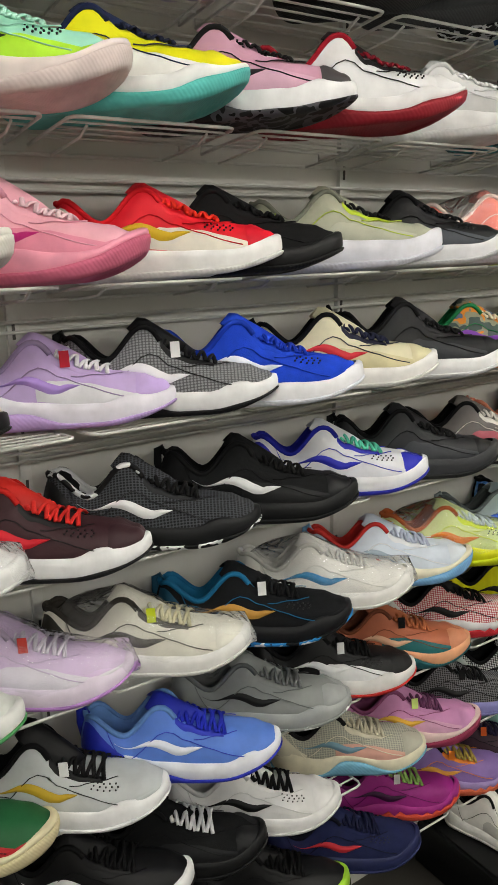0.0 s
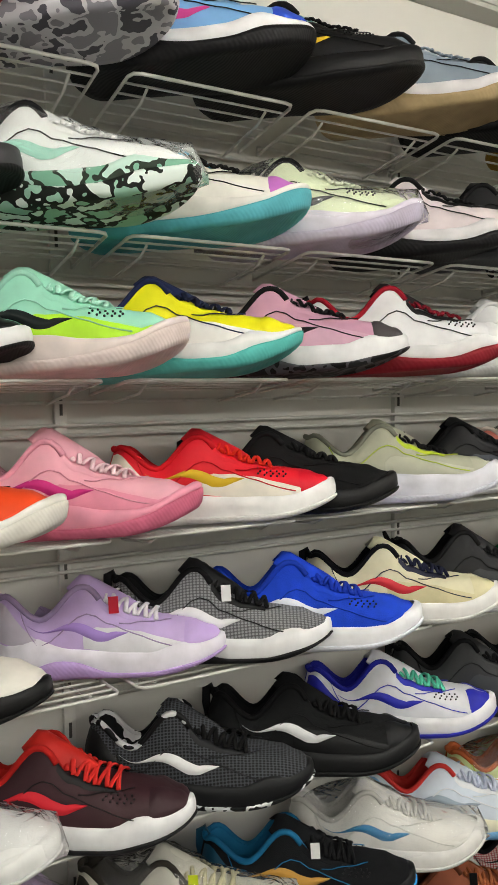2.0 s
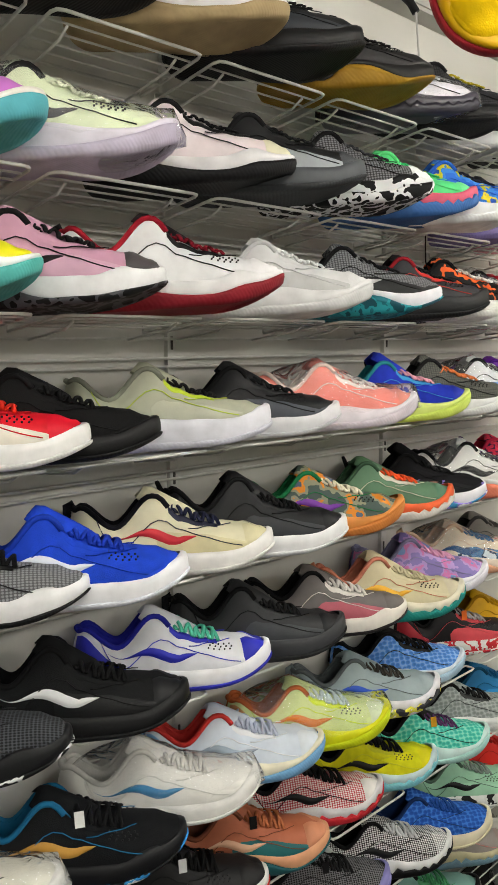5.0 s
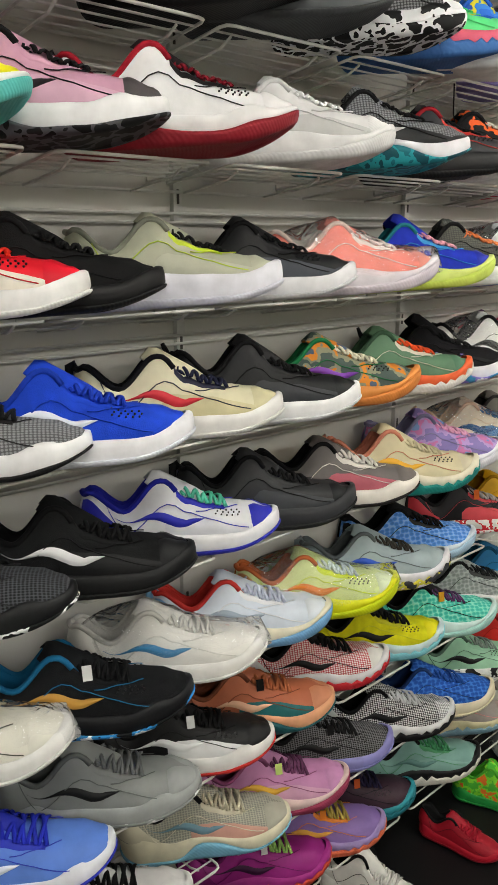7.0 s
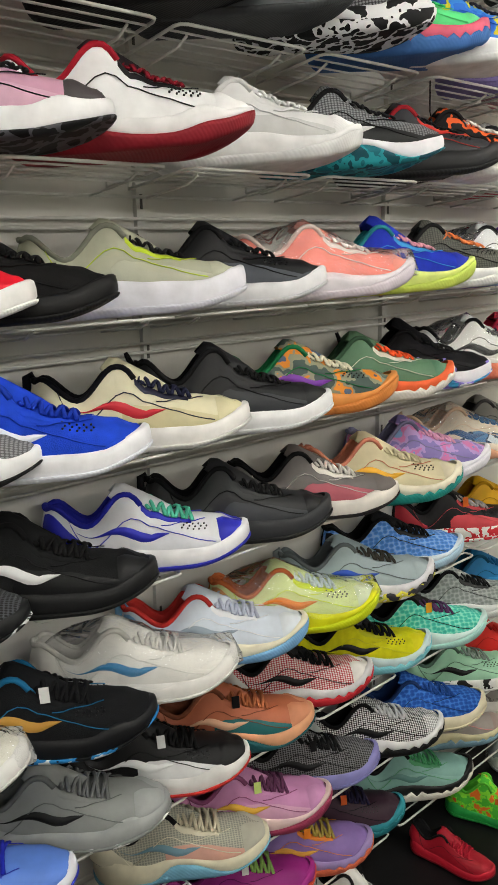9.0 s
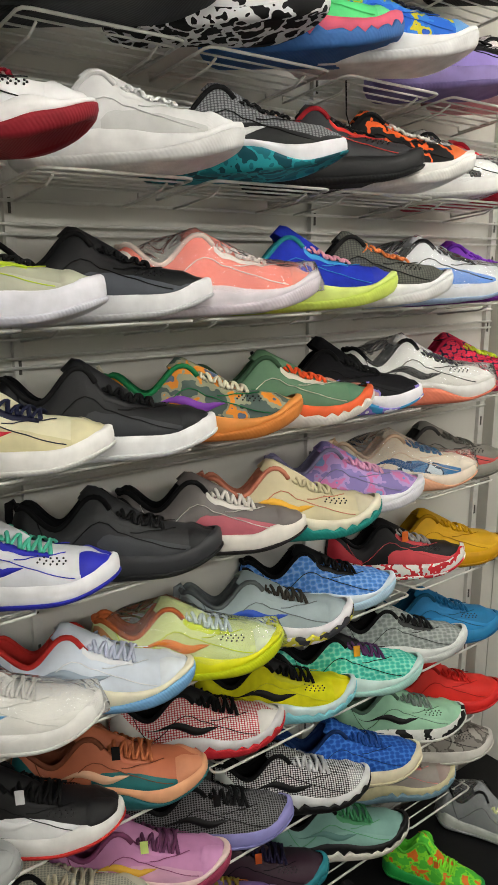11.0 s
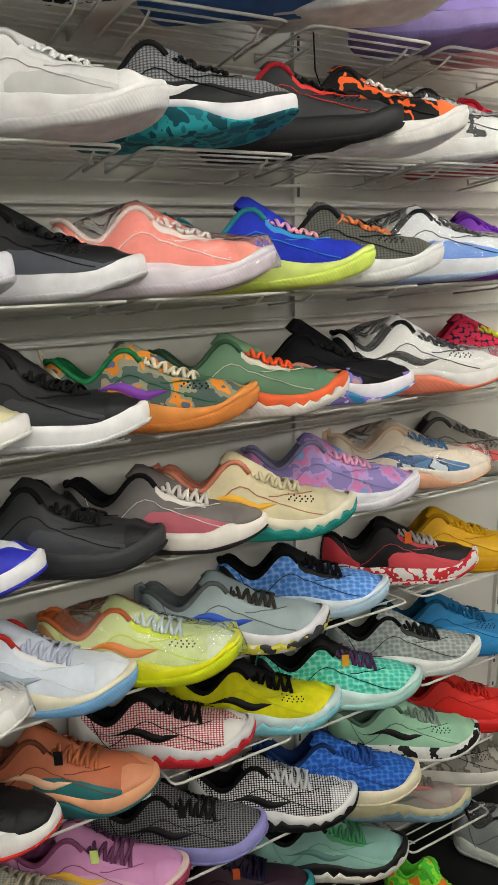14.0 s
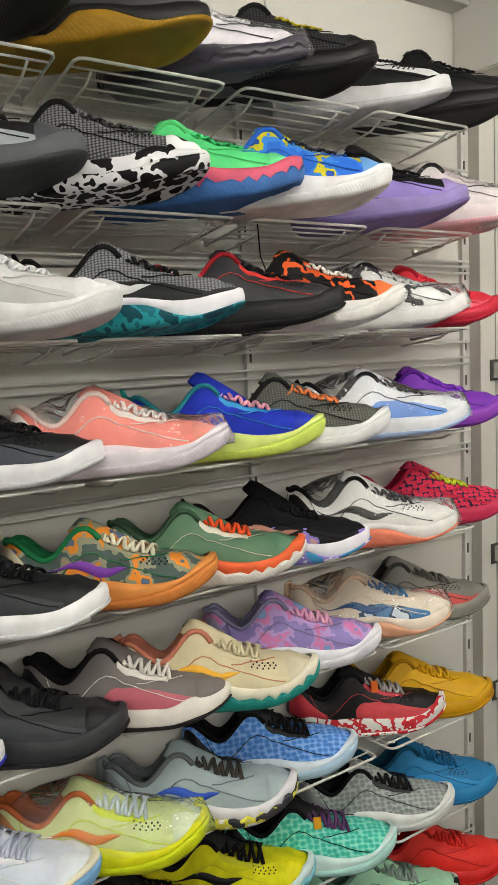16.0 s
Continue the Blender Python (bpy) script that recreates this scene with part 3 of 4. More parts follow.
sneaker(2, 2.131, "white and black sneaker with dark red wavy sole", "efeff0", "f0f0f0", "8f1f2b", heel="201d20", eye="201d20", lining="a01c2c", lace="7e1424", toe="f1f1f2", style="deep", high=1.05, tongue="242024", y=0.855)
sneaker(2, 2.358, "white and light grey sneaker with ribbed toe", "e2e2e2", "ececec", "e4e4e4", panel="c9cac9", lace="f2f2f2", toe="tread f0f0f0", high=0.98, lining="d9d9d9", style="cup", y=0.876)
sneaker(2, 2.537, "grey and black knit sneaker with teal sole insert", "mesh 4c4d50 85878a", "eceaf0", "marble 1f6f7c 2a98a2 154c58", panel="2a2b2d", stripe="d9d9da", lace="1d1d1f", loop="19191b", style="arch", y=0.862)
sneaker(2, 2.747, "black sneaker with red panel and dark thick sole", "333437", "2a2b2d", "222325", eye="d23a35", lining="a0202a", lace="1b1b1d", high=1.02, sole=1.25, y=0.892)
sneaker(2, 2.850, "black and orange striped sneaker with white sole", "marble 222022 e8622a 1f1d1f", "f0eeea", "efeeea", toe="f07a40", lace="e9e5de", style="cup", y=0.867)
sneaker(2, 3.056, "white sneaker with black blotches and shiny wrap", "marble e6e6e4 dededc 2b2b2c", "eaeae8", "dcdcda", lace="d8d8d6", wrap=True, y=0.915)
sneaker(2, 3.185, "plain red sneaker with pink side panel", "d6283a", "c4203a", "b51d34", lace="de3040", lining="a8182a", panel="e05468", y=0.945)
# fourth row
sneaker(3, 1.466, "orange and white sneaker with thick white sole", "f04e22", "f0eee6", "ece9e0", style="cup", lace="f2f0ea", y=0.892)
sneaker(3, 1.642, "pink sneaker with darker rose sole and magenta mark", "f0b0bf", "ee9fb4", "cf6a86", stripe="c22a7a", panel="e28ca2", lace="f6d3da", lining="e9a4b6", style="cup", high=1.02, tall=0.006, y=0.912)
sneaker(3, 1.852, "red and cream sneaker with white sole and yellow mark", "e31c2c", "f3f2f0", "f0efec", heel="e9e3d2", stripe="d8b428", lining="cf1a24", lace="e8301e", style="flat", panel="ece6d8", toe="e0182e", y=0.923)
sneaker(3, 1.958, "all black knit sneaker with black sole", "cloth 1c1c1d", "202021", "1a1a1b", lace="141415", y=0.918)
sneaker(3, 2.166, "sage grey sneaker with white sole and lime eyelets", "b6b8a2", "eaeaf2", "dcdce8", eye="c6dc3c", lace="1b1b1c", panel="c2c4b0", toe="c0c2ac", sole=1.3, lining="8c8e80", high=1.03, y=0.917)
sneaker(3, 2.341, "black and slate grey sneaker with white sole", "232427", "e9e9ec", "d8d8dc", panel="4a4e56", lace="17171a", style="flat", heel="3a3d42", high=1.02, y=0.928)
sneaker(3, 2.524, "salmon pink and white sneaker in clear plastic", "f08e80", "ece6ec", "e2d8e2", eye="f0ece6", lace="f2ece8", heel="eee6e0", toe="ef9a8a", wrap=True, style="cup", lining="e6d6ce", y=0.900)
sneaker(3, 2.704, "royal blue and teal sneaker with lime yellow sole", "cloth 2437b8", "dfee86", "d6ea6a", heel="5c9aa2", eye="3a9ad8", lace="f0a6b8", lining="2a8a94", toe="2034b4", style="cup", loop="2aa39c", tall=0.01, y=0.901)
sneaker(3, 2.822, "dark grey knit sneaker with orange laces and white sole", "mesh 4a4b48 66675f", "eeeeee", "ebebeb", lace="e8814a", lining="2a2a2a", loop="1d1d1d", style="cup", y=0.878)
sneaker(3, 3.035, "white and blue sneaker in glossy clear plastic", "e4e6e8", "e2e4e8", "a9bfe2", panel="6f9be0", toe="dfe4e6", lace="1f1f24", wrap=True, lining="232326", y=0.899)
sneaker(3, 3.200, "bright purple sneaker with purple laces", "7a2fb4", "8a3fae", "74309a", lace="8d3fd0", lining="5b2190", y=0.945)
# fifth row
sneaker(4, 1.444, "white sneaker with black sole edge and heel", "ece9df", "1c1c1d", "1a1a1b", style="wave", heel="1c1c1d", y=0.895)
sneaker(4, 1.698, "lilac and white sneaker with white laces", "cdb4e6", "ebe8f2", "c4a6e0", stripe="a98ad6", lace="f3f0f6", panel="e4e4ea", lining="a996be", style="wave", heel="c9c3d2", tag="c8283c", toe="cbb0e8", y=0.960)
sneaker(4, 1.841, "black and grey mesh sneaker with white sole", "mesh 5b5c5e 8c8d90", "efeff0", "262628", heel="1e1e20", stripe="ececee", lace="1a1a1c", eye="202022", style="wave", tag="f2f2f2", high=1.08, tongue="1c1c1e", y=0.916)
sneaker(4, 1.972, "royal blue sneaker with white sole", "cloth 1d46cc", "f0f0f4", "e6e8f2", heel="1a3fc0", lace="1a3cb8", lining="183bb0", stripe="e4e8f4", high=1.05, y=0.881)
sneaker(4, 2.167, "cream sneaker with navy collar and red side mark", "e6dfbe", "efedea", "e8e6e2", eye="1f2036", lining="16161e", lace="20233c", stripe="d0323e", toe="e2dab0", panel="d6cda2", high=1.04, y=0.914)
sneaker(4, 2.320, "black sneaker with pull loop and white sole", "26272a", "efeff0", "e4e4e6", panel="34363a", lace="151517", toe="2a2b2e", loop="131315", high=1.10, y=0.893)
sneaker(4, 2.497, "green and orange camouflage sneaker with cream laces", "marble 4b5a55 8f8f78 e08a2e 57667e", "e2934a", "d98640", lace="e6dfc6", lining="1f7a48", heel="cfc8a8", stripe="7b3fa8", style="cup", loop="ded6c0", y=0.905)
sneaker(4, 2.660, "green sneaker with bright orange laces and toothed sole", "5b7f62", "f0693a", "e4dfd8", lace="f2582a", style="saw", lining="3d5a44", heel="6b7458", eye="ddd8c8", toe="5a8468", y=0.904)
sneaker(4, 2.810, "black knit sneaker with purple and blue streaks", "cloth 1b1a1f", "ece9f0", "marble eeeef2 8f7fd0 3d8fc0", lace="19191b", loop="17171a", style="arch", stripe="b07a6a", panel="marble 1b1a1f 1e1c24 8f7fd0 c9a0a0", tall=0.014, y=0.921)
sneaker(4, 3.000, "white sneaker with black collar and coral sole in plastic", "e9e8e4", "e4e3e0", "e88468", lining="161618", lace="1b1b1c", panel="dedcd6", heel="1c1c1e", stripe="2e2c2c", wrap=True, high=1.06, style="arch", y=0.896)
sneaker(4, 3.205, "pinkish red sneaker with navy panels and yellow laces", "lattice d0304e 2a2440", "c02c50", "a8264a", lace="c9d83a", lining="c42848", heel="e0405a", y=0.945)
# sixth row
sneaker(5, 1.451, "white sneaker in clear plastic", "e8e8e6", "ececea", "e0e0de", wrap=True, lace="f0f0ee")
sneaker(5, 1.620, "black and dark red sneaker with white sole", "3a2126", "efeff0", "232325", heel="222022", stripe="c8202e", lace="d8302a", eye="1f1c1e", lining="c42420", toe="3a2429", style="wave", tongue="c8281f", high=1.05, y=0.900)
sneaker(5, 1.799, "charcoal mesh sneaker with black and white marbled sole", "mesh 46484d 2c2d30", "202124", "marble 1c1c1e ededee 1f1f21", heel="1c1c1e", stripe="f0f0f0", lace="161617", lining="marble e6e6e6 1b1b1d", style="wave", high=1.06, eye="2b2c30", y=0.903)
sneaker(5, 1.982, "black sneaker with a white wedge in the sole", "cloth 1f2022", "222325", "1f2022", stripe="e9e9ea", lace="151516", high=1.08, style="flat", toe="242528", panel="1d1e20", y=0.896)
sneaker(5, 2.176, "white and royal blue sneaker with mint laces", "e8e8ec", "efeff2", "2c2fae", heel="2a2fb4", stripe="2b2fb0", lace="5cc8a8", lining="2428a0", toe="3034b8", eye="2a2fb2", panel="e2e3ea", high=1.02, style="flat", y=0.930)
sneaker(5, 2.345, "dark charcoal sneaker with oval side panel", "2f3032", "36373a", "2b2c2e", panel="3d3f43", lace="1d1d1f", toe="2b2c2f", high=1.08, sole=1.15, y=0.915)
sneaker(5, 2.511, "grey and dusty pink sneaker with black heel and sole", "6f6a68", "e9e3da", "2b2426", panel="b7606c", eye="e2ddd6", lace="ded9d2", heel="26262a", toe="716b68", style="wave", high=1.02, y=0.906)
sneaker(5, 2.649, "beige sneaker with teal toothed sole and yellow mark", "d6cba6", "e9e2cc", "1f8b83", stripe="eab23a", heel="d89078", lining="cc8068", lace="cfc5a2", panel="d8cea8", toe="d9cfb2", style="saw", high=1.05, y=0.867)
sneaker(5, 2.833, "violet and pink knit sneaker with white sole", "marble 8d7fbc b99ad0 d37fb4 7fa0d0", "efeef4", "eceaf2", lining="8a86a8", heel="a59fc0", lace="e8a8c8", style="cup", high=1.04, y=0.924)
sneaker(5, 3.040, "cream and peach sneaker with blue flecked panel in plastic", "e9dcc6", "eedfce", "eab08e", stripe="2c5a8c", toe="efe4d4", panel="marble 4a7fb0 22405e d6dfe4", wrap=True, lace="3a78a8", lining="e4c6a8", style="arch", y=0.952)
sneaker(5, 3.162, "grey sneaker with red side panels", "77756e", "8b8980", "74726a", panel="c4504c", lace="5c5a54", lining="3a3938", heel="b84440", y=0.958)
# seventh row
sneaker(6, 1.599, "lilac and white sneaker in glossy clear plastic", "dcc6e4", "e8dcec", "c28fd6", lace="e2dce6", panel="e6e2ea", wrap=True, style="wave", tag="d6453a", lining="cdbcd6", y=0.933)
sneaker(6, 1.779, "cream sneaker with dark grey heel and yellow tag in plastic", "e2dfd2", "ecebe8", "e2e0dc", heel="38352f", lace="d6d0ac", lining="3a3630", toe="e6e4d8", stripe="4c4a44", wrap=True, tag="d8e82a", eye="46423a", y=0.902)
sneaker(6, 1.957, "black sneaker with blue and white marbled sole and tag", "cloth 1b1c20", "1d1e22", "marble f0f0f2 2f86c8 17181c", stripe="b98a3c", lace="141518", lining="1f6f9c", heel="1c4f6a", tag="f2f2f0", style="wave", y=0.875)
sneaker(6, 2.130, "white sneaker with blue side mark in glossy plastic", "e6e4de", "eceae6", "e6e4e0", stripe="2f7fae", lace="d6d4ce", wrap=True, lining="d2d0ca", panel="e2e0da", y=0.909)
sneaker(6, 2.288, "light blue and white sneaker with striped cream sole", "dbe4f0", "efe9d0", "7fb4e2", heel="86bde8", stripe="9aa8b6", eye="eef0f4", lace="c6cce0", lining="d23a34", toe="e6edf4", style="cup", y=0.912)
sneaker(6, 2.456, "yellow and pale green sneaker with orange mark in plastic", "d6e2a0", "e6e620", "d2de18", stripe="e0822c", heel="d89a68", eye="d4e41c", lace="cfdce0", toe="dfeac8", wrap=True, style="cup", lining="c86a3a", y=0.899)
sneaker(6, 2.623, "grey-blue sneaker with blue side mark and speckled sole", "a3b2b6", "ece9ee", "marble e8e4ec d9d24a 3a3a40", stripe="2f56c0", lace="3c3832", lining="6c7274", heel="8f9a9e", style="saw", toe="a9b8bc", y=0.900)
sneaker(6, 2.794, "light blue knit sneaker with black collar", "lattice 4f86d2 8fb8ee", "dfeaf4", "b8d6ec", lining="121214", lace="17171a", eye="1b1b1e", heel="1f2024", style="cup", tongue="18181b", y=0.950)
sneaker(6, 3.035, "black sneaker with red round panels and marbled sole", "232124", "marble e4e2de c42a34 dcdad6", "marble d0303a e8e6e2 c42a34", panel="d04a52", lace="a9a6a4", heel="c23440", tag="e8702a", eye="c8464e", y=0.963)
sneaker(6, 3.155, "mustard yellow sneaker with ribbed upper", "d2a012", "c9950f", "bd8a0c", lace="c8960e", lining="a87c0a", panel="d8a818", y=0.945)
sneaker(6, 1.432, "white and green sneaker with bright sole line", "e2e4de", "e9e9e6", "4f9a5c", stripe="d84a8a", lace="efefec")
# eighth row
sneaker(7, 1.628, "white and grey sneaker with black heel and gold mark", "c3c7c8", "efeff0", "e8e8ea", heel="1a1a1c", stripe="b89a2a", lace="151517", tongue="1a1a1c", eye="1c1c1e", lining="1b1b1d", tag="f2f2f2", high=1.10, style="wave", tall=0.015, y=0.895)
sneaker(7, 1.823, "royal and light blue sneaker with white sole", "5f86dc", "eceef6", "2b35b4", heel="2532b4", stripe="e9ecf6", lace="2430b8", lining="6f9ad8", eye="2a38bc", tongue="2430b0", style="wave", high=1.03, y=0.884)
sneaker(7, 1.997, "grey sneaker with white camouflage sole", "8f9290", "a4a7a6", "marble efefee 8b8e8c", stripe="222324", lace="77797a", lining="6c6f6e", toe="a3a6a5", style="wave", y=0.916)
sneaker(7, 2.163, "black and white sneaker with red sole line", "232224", "e9e7e4", "c8302c", stripe="efefef", panel="e8e8e8", lace="161617", heel="222122", toe="2a292b", style="wave", tag="f0f0f0", y=0.923)
sneaker(7, 2.321, "orange brown sneaker with teal panels and peach sole", "b8694a", "e2a47c", "1f5c62", stripe="e0b090", heel="256a6c", lace="b86a44", panel="23686a", toe="cf8a68", lining="7c4630", tag="1b1a1c", style="arch", y=0.928)
sneaker(7, 2.508, "white and red dotted sneaker with red toothed sole", "mesh b83a44 e8e0de", "d8d6d8", "c62a34", stripe="18181a", lace="151517", toe="e8e4e0", heel="dcd8d4", lining="1d1d1f", style="saw", tongue="1a1a1c", y=0.951)
sneaker(7, 2.682, "yellow sneaker with black collar and aqua toothed sole", "cloth d8d61c", "cfe4e4", "86d0dc", stripe="18181a", lace="161618", lining="161618", toe="e6de12", tongue="17171a", style="saw", eye="c9c820", y=0.940)
sneaker(7, 2.851, "mint lattice knit sneaker with white sole", "lattice 46bda6 93e2cc", "d6efea", "b6e4dc", lining="161618", lace="5c3a66", heel="24262a", tongue="1c1c20", tag="e8a82a", style="cup", y=0.916)
sneaker(7, 3.032, "grey lattice knit sneaker with white sole", "lattice 8c9290 b3b9b6", "eceeec", "dfe2e0", lining="1d1d1f", lace="232426", heel="84888a", eye="3a3c3c", style="cup", y=0.940)
sneaker(7, 3.165, "teal blue sneaker with ribbed upper", "1f74a8", "2a80b4", "1c6a9c", lace="175e8c", lining="14506f", panel="2f8ac4", y=0.945)
# ninth row
sneaker(7, 1.462, "green and red sneaker with cream sole", "1f5a34", "e2d8b4", "d8cca4", panel="b8262c", lace="e0d8c0", style="cup")
sneaker(8, 1.808, "matt black sneaker with white tag string", "cloth 1a1b1d", "1d1e20", "18191b", lace="e4e4e6", panel="232427", toe="202124", y=0.903)
sneaker(8, 1.970, "white sneaker with black side mark and laces", "e4e3e2", "ecebea", "dddcdb", stripe="161618", lace="121214", lining="d0cfce", toe="e9e8e7", style="flat", heel="d6d5d4", y=0.905)
sneaker(8, 2.209, "stone grey sneaker with coral panel and blue sole line", "mesh b6b4a2 8f9088", "ddd6bc", "7ab4d0", stripe="6f93a4", eye="d8d2bc", lace="d0c9b0", toe="b8b6a6", heel="cfc9b2", panel="d6a494", style="arch", y=0.928)
sneaker(8, 2.361, "orchid pink sneaker with yellow mark and cream sole", "c98ab8", "e4c8c4", "a03a5a", stripe="d8a83c", lace="6a3a5c", lining="8a4a70", toe="cf92c0", panel="d2a0bc", heel="b878a8", tag="d8f08a", style="cup", y=0.920)
sneaker(8, 2.523, "dark grey dotted mesh sneaker with lilac sole", "mesh 77777a 2c2c2e", "8f8cc8", "8280ba", stripe="1c1c1e", lace="222224", lining="1b1b1d", style="flat", tag="1d1d1f", y=0.941)
sneaker(8, 2.700, "black and white dotted mesh sneaker with toothed sole", "mesh 232325 dcdcdc", "e4e4e4", "1c1c1e", stripe="161618", lace="c4c4c6", lining="19191b", toe="mesh 8a8a8c ededed", heel="c9d0cc", tongue="mesh 222224 bcbcbc", style="saw", y=0.911)
sneaker(8, 2.840, "blue knit sneaker with cream sole", "lattice 1f4fa0 3f78cc", "e6dcc0", "ddd2b2", lace="24509c", lining="1b3566", heel="24488c", style="flat", y=0.898)
sneaker(8, 3.035, "mint green sneaker with black streaks on a white sole", "9fcfae", "marble e6e6e2 dededa 2a2a2a", "e0dfda", stripe="1e1e20", lace="8a9a90", lining="5f7a68", panel="a6d6b6", toe="a2d2b2", y=0.931)
sneaker(8, 3.195, "plain bright red sneaker on the shelf", "e02e26", "da2a28", "c92622", lace="d82a24", lining="aa1c18", y=0.945)
sneaker(8, 1.478, "dark grey sneaker with black sole", "2c2d30", "202124", "1b1b1d", lace="151517")
# lowest row
sneaker(9, 1.821, "black sneaker with grey panels", "222326", "1d1d1f", "18181a", panel="3a3b3f", lace="131315")
sneaker(8, 1.669, "black sneaker with white side mark", "1d1d1f", "eeeeee", "202022", stripe="f0f0f0", lace="151517")
sneaker(9, 1.998, "black sneaker with lime edge", "1b1c1e", "a6d63a", "1b1b1d", lace="131315")
sneaker(9, 2.180, "navy blue sneaker with red mark", "cloth 20264c", "242a52", "2a3060", stripe="b82a34", lace="171b38", lining="14172c", high=0.96, y=0.902)
sneaker(9, 2.356, "magenta sneaker with green laces and orange sole", "98267e", "a83088", "d8503a", stripe="3a1238", lace="9cc06a", lining="6a1a58", tag="e9e4e0", style="saw", y=0.956)
sneaker(9, 2.506, "violet sneaker with orange tabs and coral sole", "8a6fae", "a08cc0", "d86a4a", stripe="d8a040", lace="b09a4a", eye="e8862e", tag="f08a2c", style="saw", y=0.936)
sneaker(9, 2.633, "dark plum sneaker with teal sole and orange tag", "3a2632", "2f8a96", "1f7480", lace="2a2440", lining="1d1a24", tag="d8622a", style="saw", y=0.953)
sneaker(9, 2.833, "grey-green sneaker with black toothed sole", "7fa9a0", "1f2022", "dedad0", stripe="5c8680", lace="4a9a68", eye="4f9a6a", panel="86b0a6", style="saw", z=0.285, y=0.915)
sneaker(9, 3.062, "dusty pink and grey sneaker with coral tabs", "a39a94", "d8cfa8", "7fa0b4", stripe="7a7c80", lace="98908a", eye="e88a8a", toe="a8948e", style="saw", z=0.285, y=0.966)
sneaker(9, 3.175, "grey camouflage sneaker with white sole", "marble 8f8a84 6a6560 a8a39c", "d6d2cc", "c6c2bc", lace="5c5854", z=0.34, y=0.945)

# ---------------------------------------------------------------- low black bench with small loose shoes
bench = tagged(new("display_bench"), "low matt black display bench on the floor", "bench")
block("bench_top", 2.35, 3.38, 0.62, 1.09, 0.140, 0.165, material("leather", "141416"), parent=bench, bevel=0.006)
block("plinth", 2.38, 3.35, 0.65, 1.09, 0.0, 0.1395, material("leather", "101012"), parent=bench, bevel=0.004)
sneaker(9, 0, "bright green and orange high-top sneaker on the black bench", "marble 4fbf3a 86e03a e8782a", "2aa34a", "208a3c", lace="8ae83a", lining="5cc23a", tag="e8782a", high=1.25, at=pose(2.84, 0.98, 0.168, 0, 0, -62), size=0.72)
sneaker(9, 0, "dark red slip-on sneaker on the black bench", "a8182a", "c42034", "8a1424", lace="b01c30", at=pose(2.68, 0.96, 0.168, 0, 0, -75), size=0.62)
sneaker(9, 0, "silver grey high-top sneaker in clear plastic", "8f9294", "c9ccc6", "9a9d9e", lace="d8dc9a", high=1.25, wrap=True, at=pose(3.06, 1.0, 0.168, 0, 0, -60), size=0.8)
sneaker(9, 0, "white high-top sneaker with grey panels on the bench", "e6e4de", "ecebe6", "dad8d2", lace="d0cec8", high=1.2, panel="b9b8b2", at=pose(2.40, 1.02, 0.168, 0, 0, -70), size=0.8)

# ---------------------------------------------------------------- boot hanging from the ceiling
boot = sneaker(0, 0, "bright yellow sneaker with dark red sole hanging by its laces", "cloth eec400", "d8a800", "b02430", lace="e8b800", lining="c89a00", tall=0.01, style="deep",
               at=pose(2.088, 0.547, 2.126, 0, 78, -130))
string = tagged(new("lace_string"), "yellow lace cord hanging from a ceiling hook", "cord")
bar("cord", [(2.037, 0.523, 2.012), (2.062, 0.538, 2.165), (2.072, 0.543, 2.309)], 0.002, string, mat("cloth e0b400"))

# ---------------------------------------------------------------- upper wall: conduit, bulkhead, door panels
conduit = tagged(new("cable_trunking"), "white plastic cable trunking along the top of the wall", "trunking")
v, f = box(-1.2, 3.26, WALL - 0.045, WALL, 2.262, 2.308)
mesh_part("cover", v, f, material("wall", "c9c8c2"), conduit, smooth=False)
v, f = box(-1.2, 3.26, WALL - 0.049, WALL - 0.045, 2.270, 2.300)
mesh_part("lid", v, f, material("wall", "d8d7d1"), conduit, smooth=False)
block("bulkhead", 3.26, 4.0, 0.80, WALL, 2.125, 2.309, material("wall", "d6d4cd"), "white boxed bulkhead under the ceiling", "bulkhead", "structure", bevel=0.004)
vent = tagged(new("ceiling_vent"), "white square ceiling vent with slats", "vent")
v, f = box(2.80, 3.10, 0.70, 1.0, 2.298, 2.3095)
mesh_part("frame", v, f, material("wall", "d0cfc9"), vent, smooth=False)
for i in range(7):
    v, f = box(2.83, 3.07, 0.735 + 0.035 * i, 0.750 + 0.035 * i, 2.291, 2.298)
    mesh_part("slat", v, f, material("wall", "8d8c88"), vent, smooth=False)
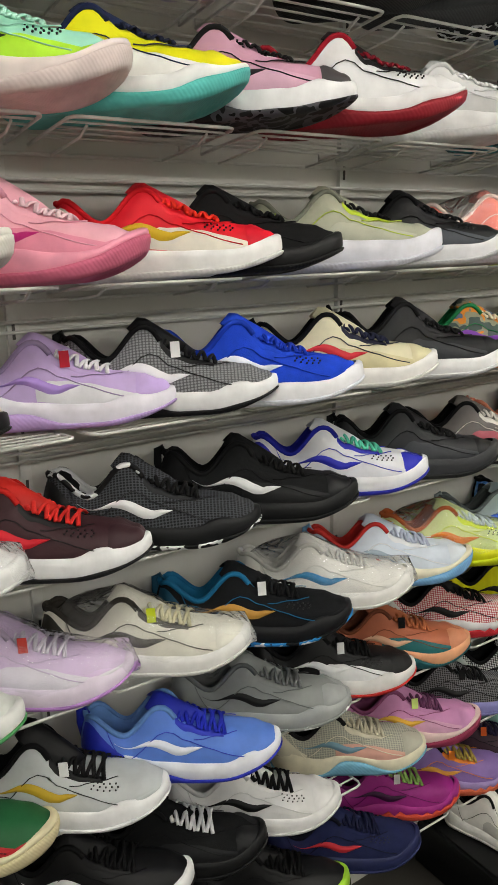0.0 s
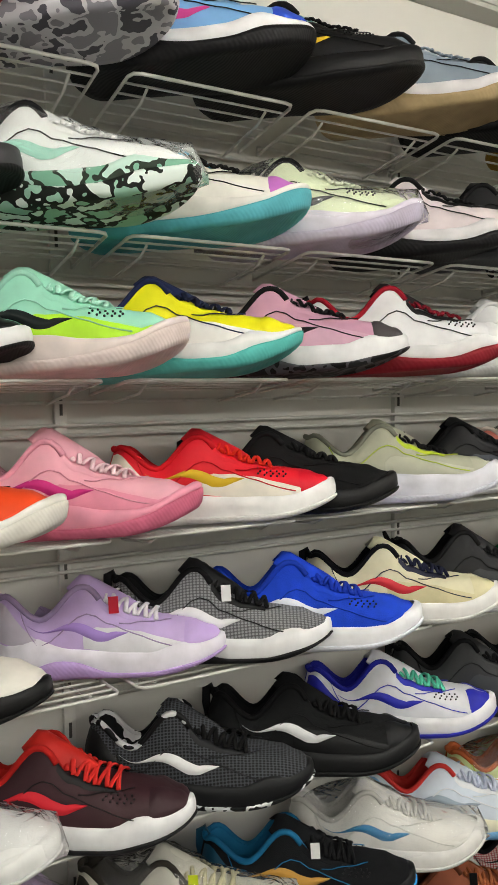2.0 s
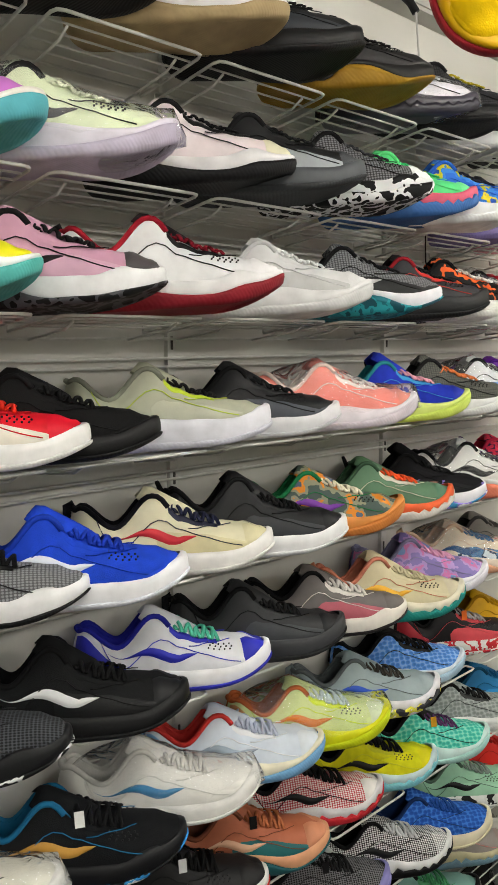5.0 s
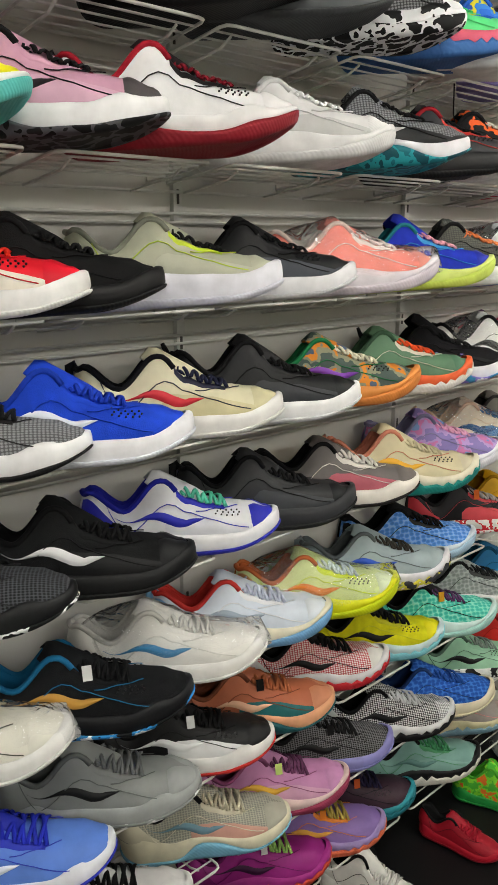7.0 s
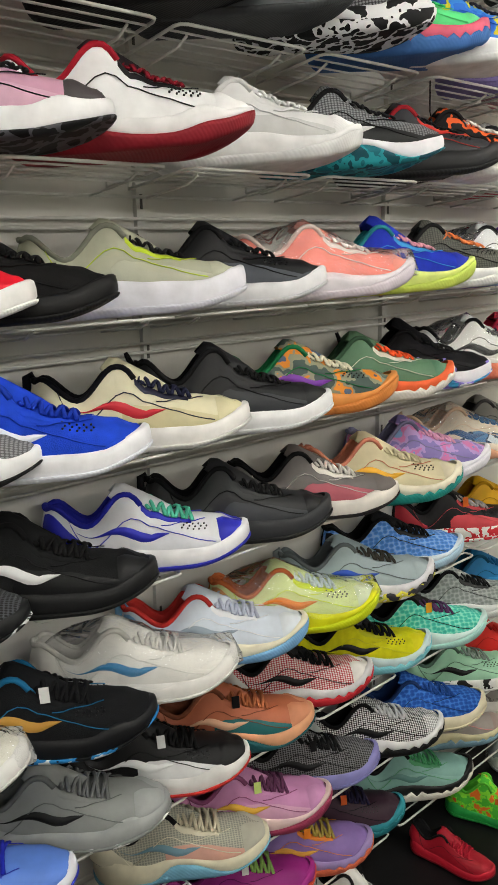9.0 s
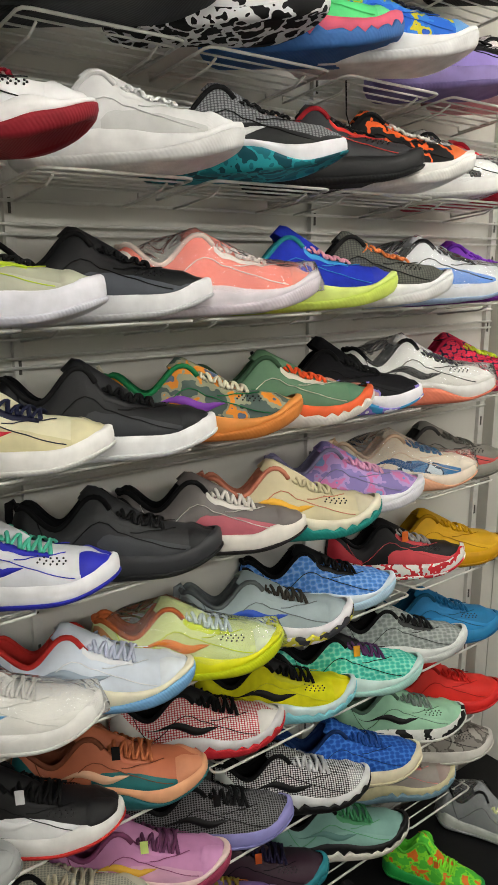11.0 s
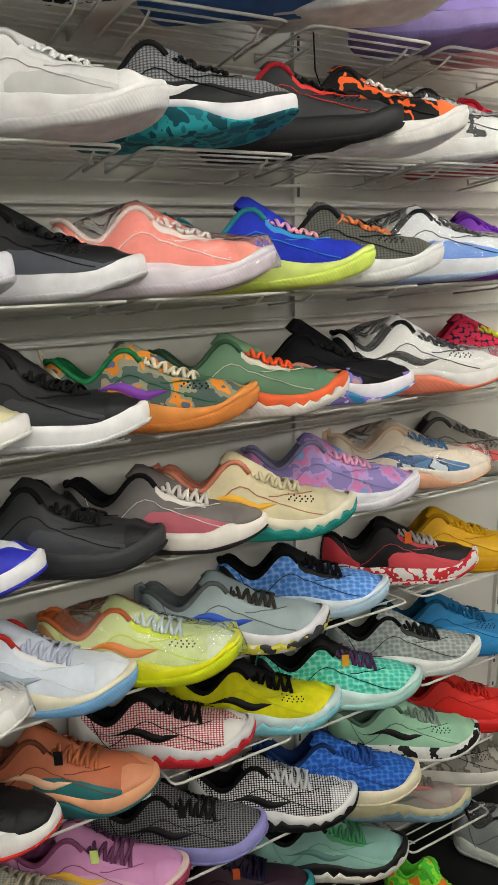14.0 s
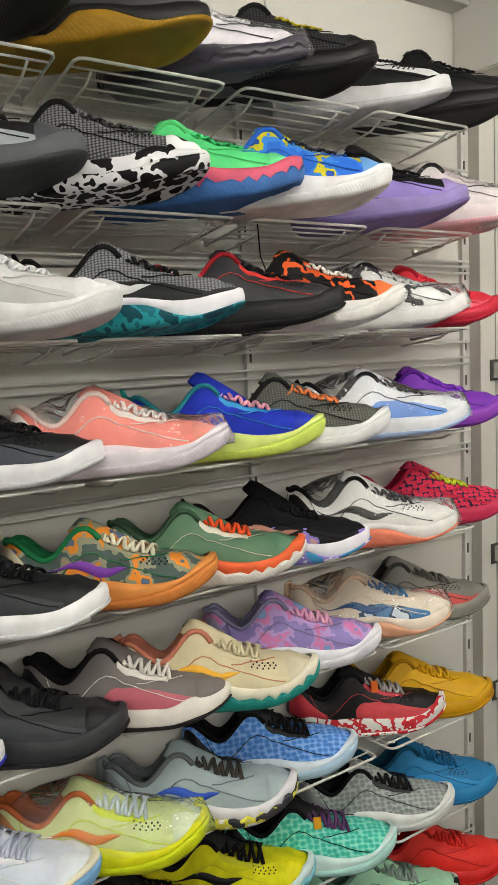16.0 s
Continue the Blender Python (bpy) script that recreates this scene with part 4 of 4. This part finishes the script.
panel_door = tagged(new("cupboard_panel"), "off-white tall cupboard panel with dark seams", "cupboard")
for i, (a, b) in enumerate(((3.305, 3.354), (3.358, 3.67), (3.674, 3.98))):
    v, f = box(a, b, WALL - 0.03, WALL - 0.001, 0.02, 2.10)
    mesh_part("door", v, f, material("wall", "cfcdc5"), panel_door, smooth=False)
for z in (1.08, 1.50, 0.75):
    lock = tagged(new("wall_bracket"), "white metal bracket screwed to the cupboard panel", "bracket")
    v, f = box(3.345, 3.395, WALL - 0.062, WALL - 0.031, z, z + 0.035)
    mesh_part("body", v, f, WIRE, lock, smooth=False)
    v, f = box(3.335, 3.405, WALL - 0.0325, WALL - 0.0305, z - 0.006, z + 0.041)
    mesh_part("plate", v, f, material("sole", "4a4844"), lock, smooth=False)
plug = tagged(new("cable_plug"), "small black cable clip and wire at the ceiling edge", "cable")
bar("plug", [(2.68, WALL - 0.06, 2.262), (2.684, WALL - 0.075, 2.245), (2.69, WALL - 0.085, 2.225)], 0.009, plug, mat("1a1a1c"))
bar("wire", [(2.68, WALL - 0.05, 2.27), (2.66, WALL - 0.06, 2.29), (2.69, WALL - 0.08, 2.308)], 0.002, plug, mat("bdbcb8"))
bar("wire", [(2.69, WALL - 0.085, 2.225), (2.74, WALL - 0.06, 2.15), (2.78, WALL - 0.03, 2.05)], 0.002, plug, mat("bdbcb8"))
ornament = tagged(new("hanging_tag"), "black cord with a round silver medallion", "ornament")
bar("cord", [(2.637, 0.965, 1.780), (2.640, 0.965, 1.73), (2.652, 0.965, 1.705), (2.69, 0.968, 1.722), (2.712, 0.968, 1.715)], 0.0013, ornament, mat("151517"))
ring_pts = [(2.719 + 0.013 * math.cos(a), 0.968, 1.703 + 0.013 * math.sin(a)) for a in [2 * math.pi * i / 16 for i in range(17)]]
bar("medallion", ring_pts, 0.0018, ornament, mat("sole c9c9c9"))
bar("spoke", [(2.707, 0.968, 1.698), (2.731, 0.968, 1.708)], 0.0012, ornament, mat("sole c9c9c9"))
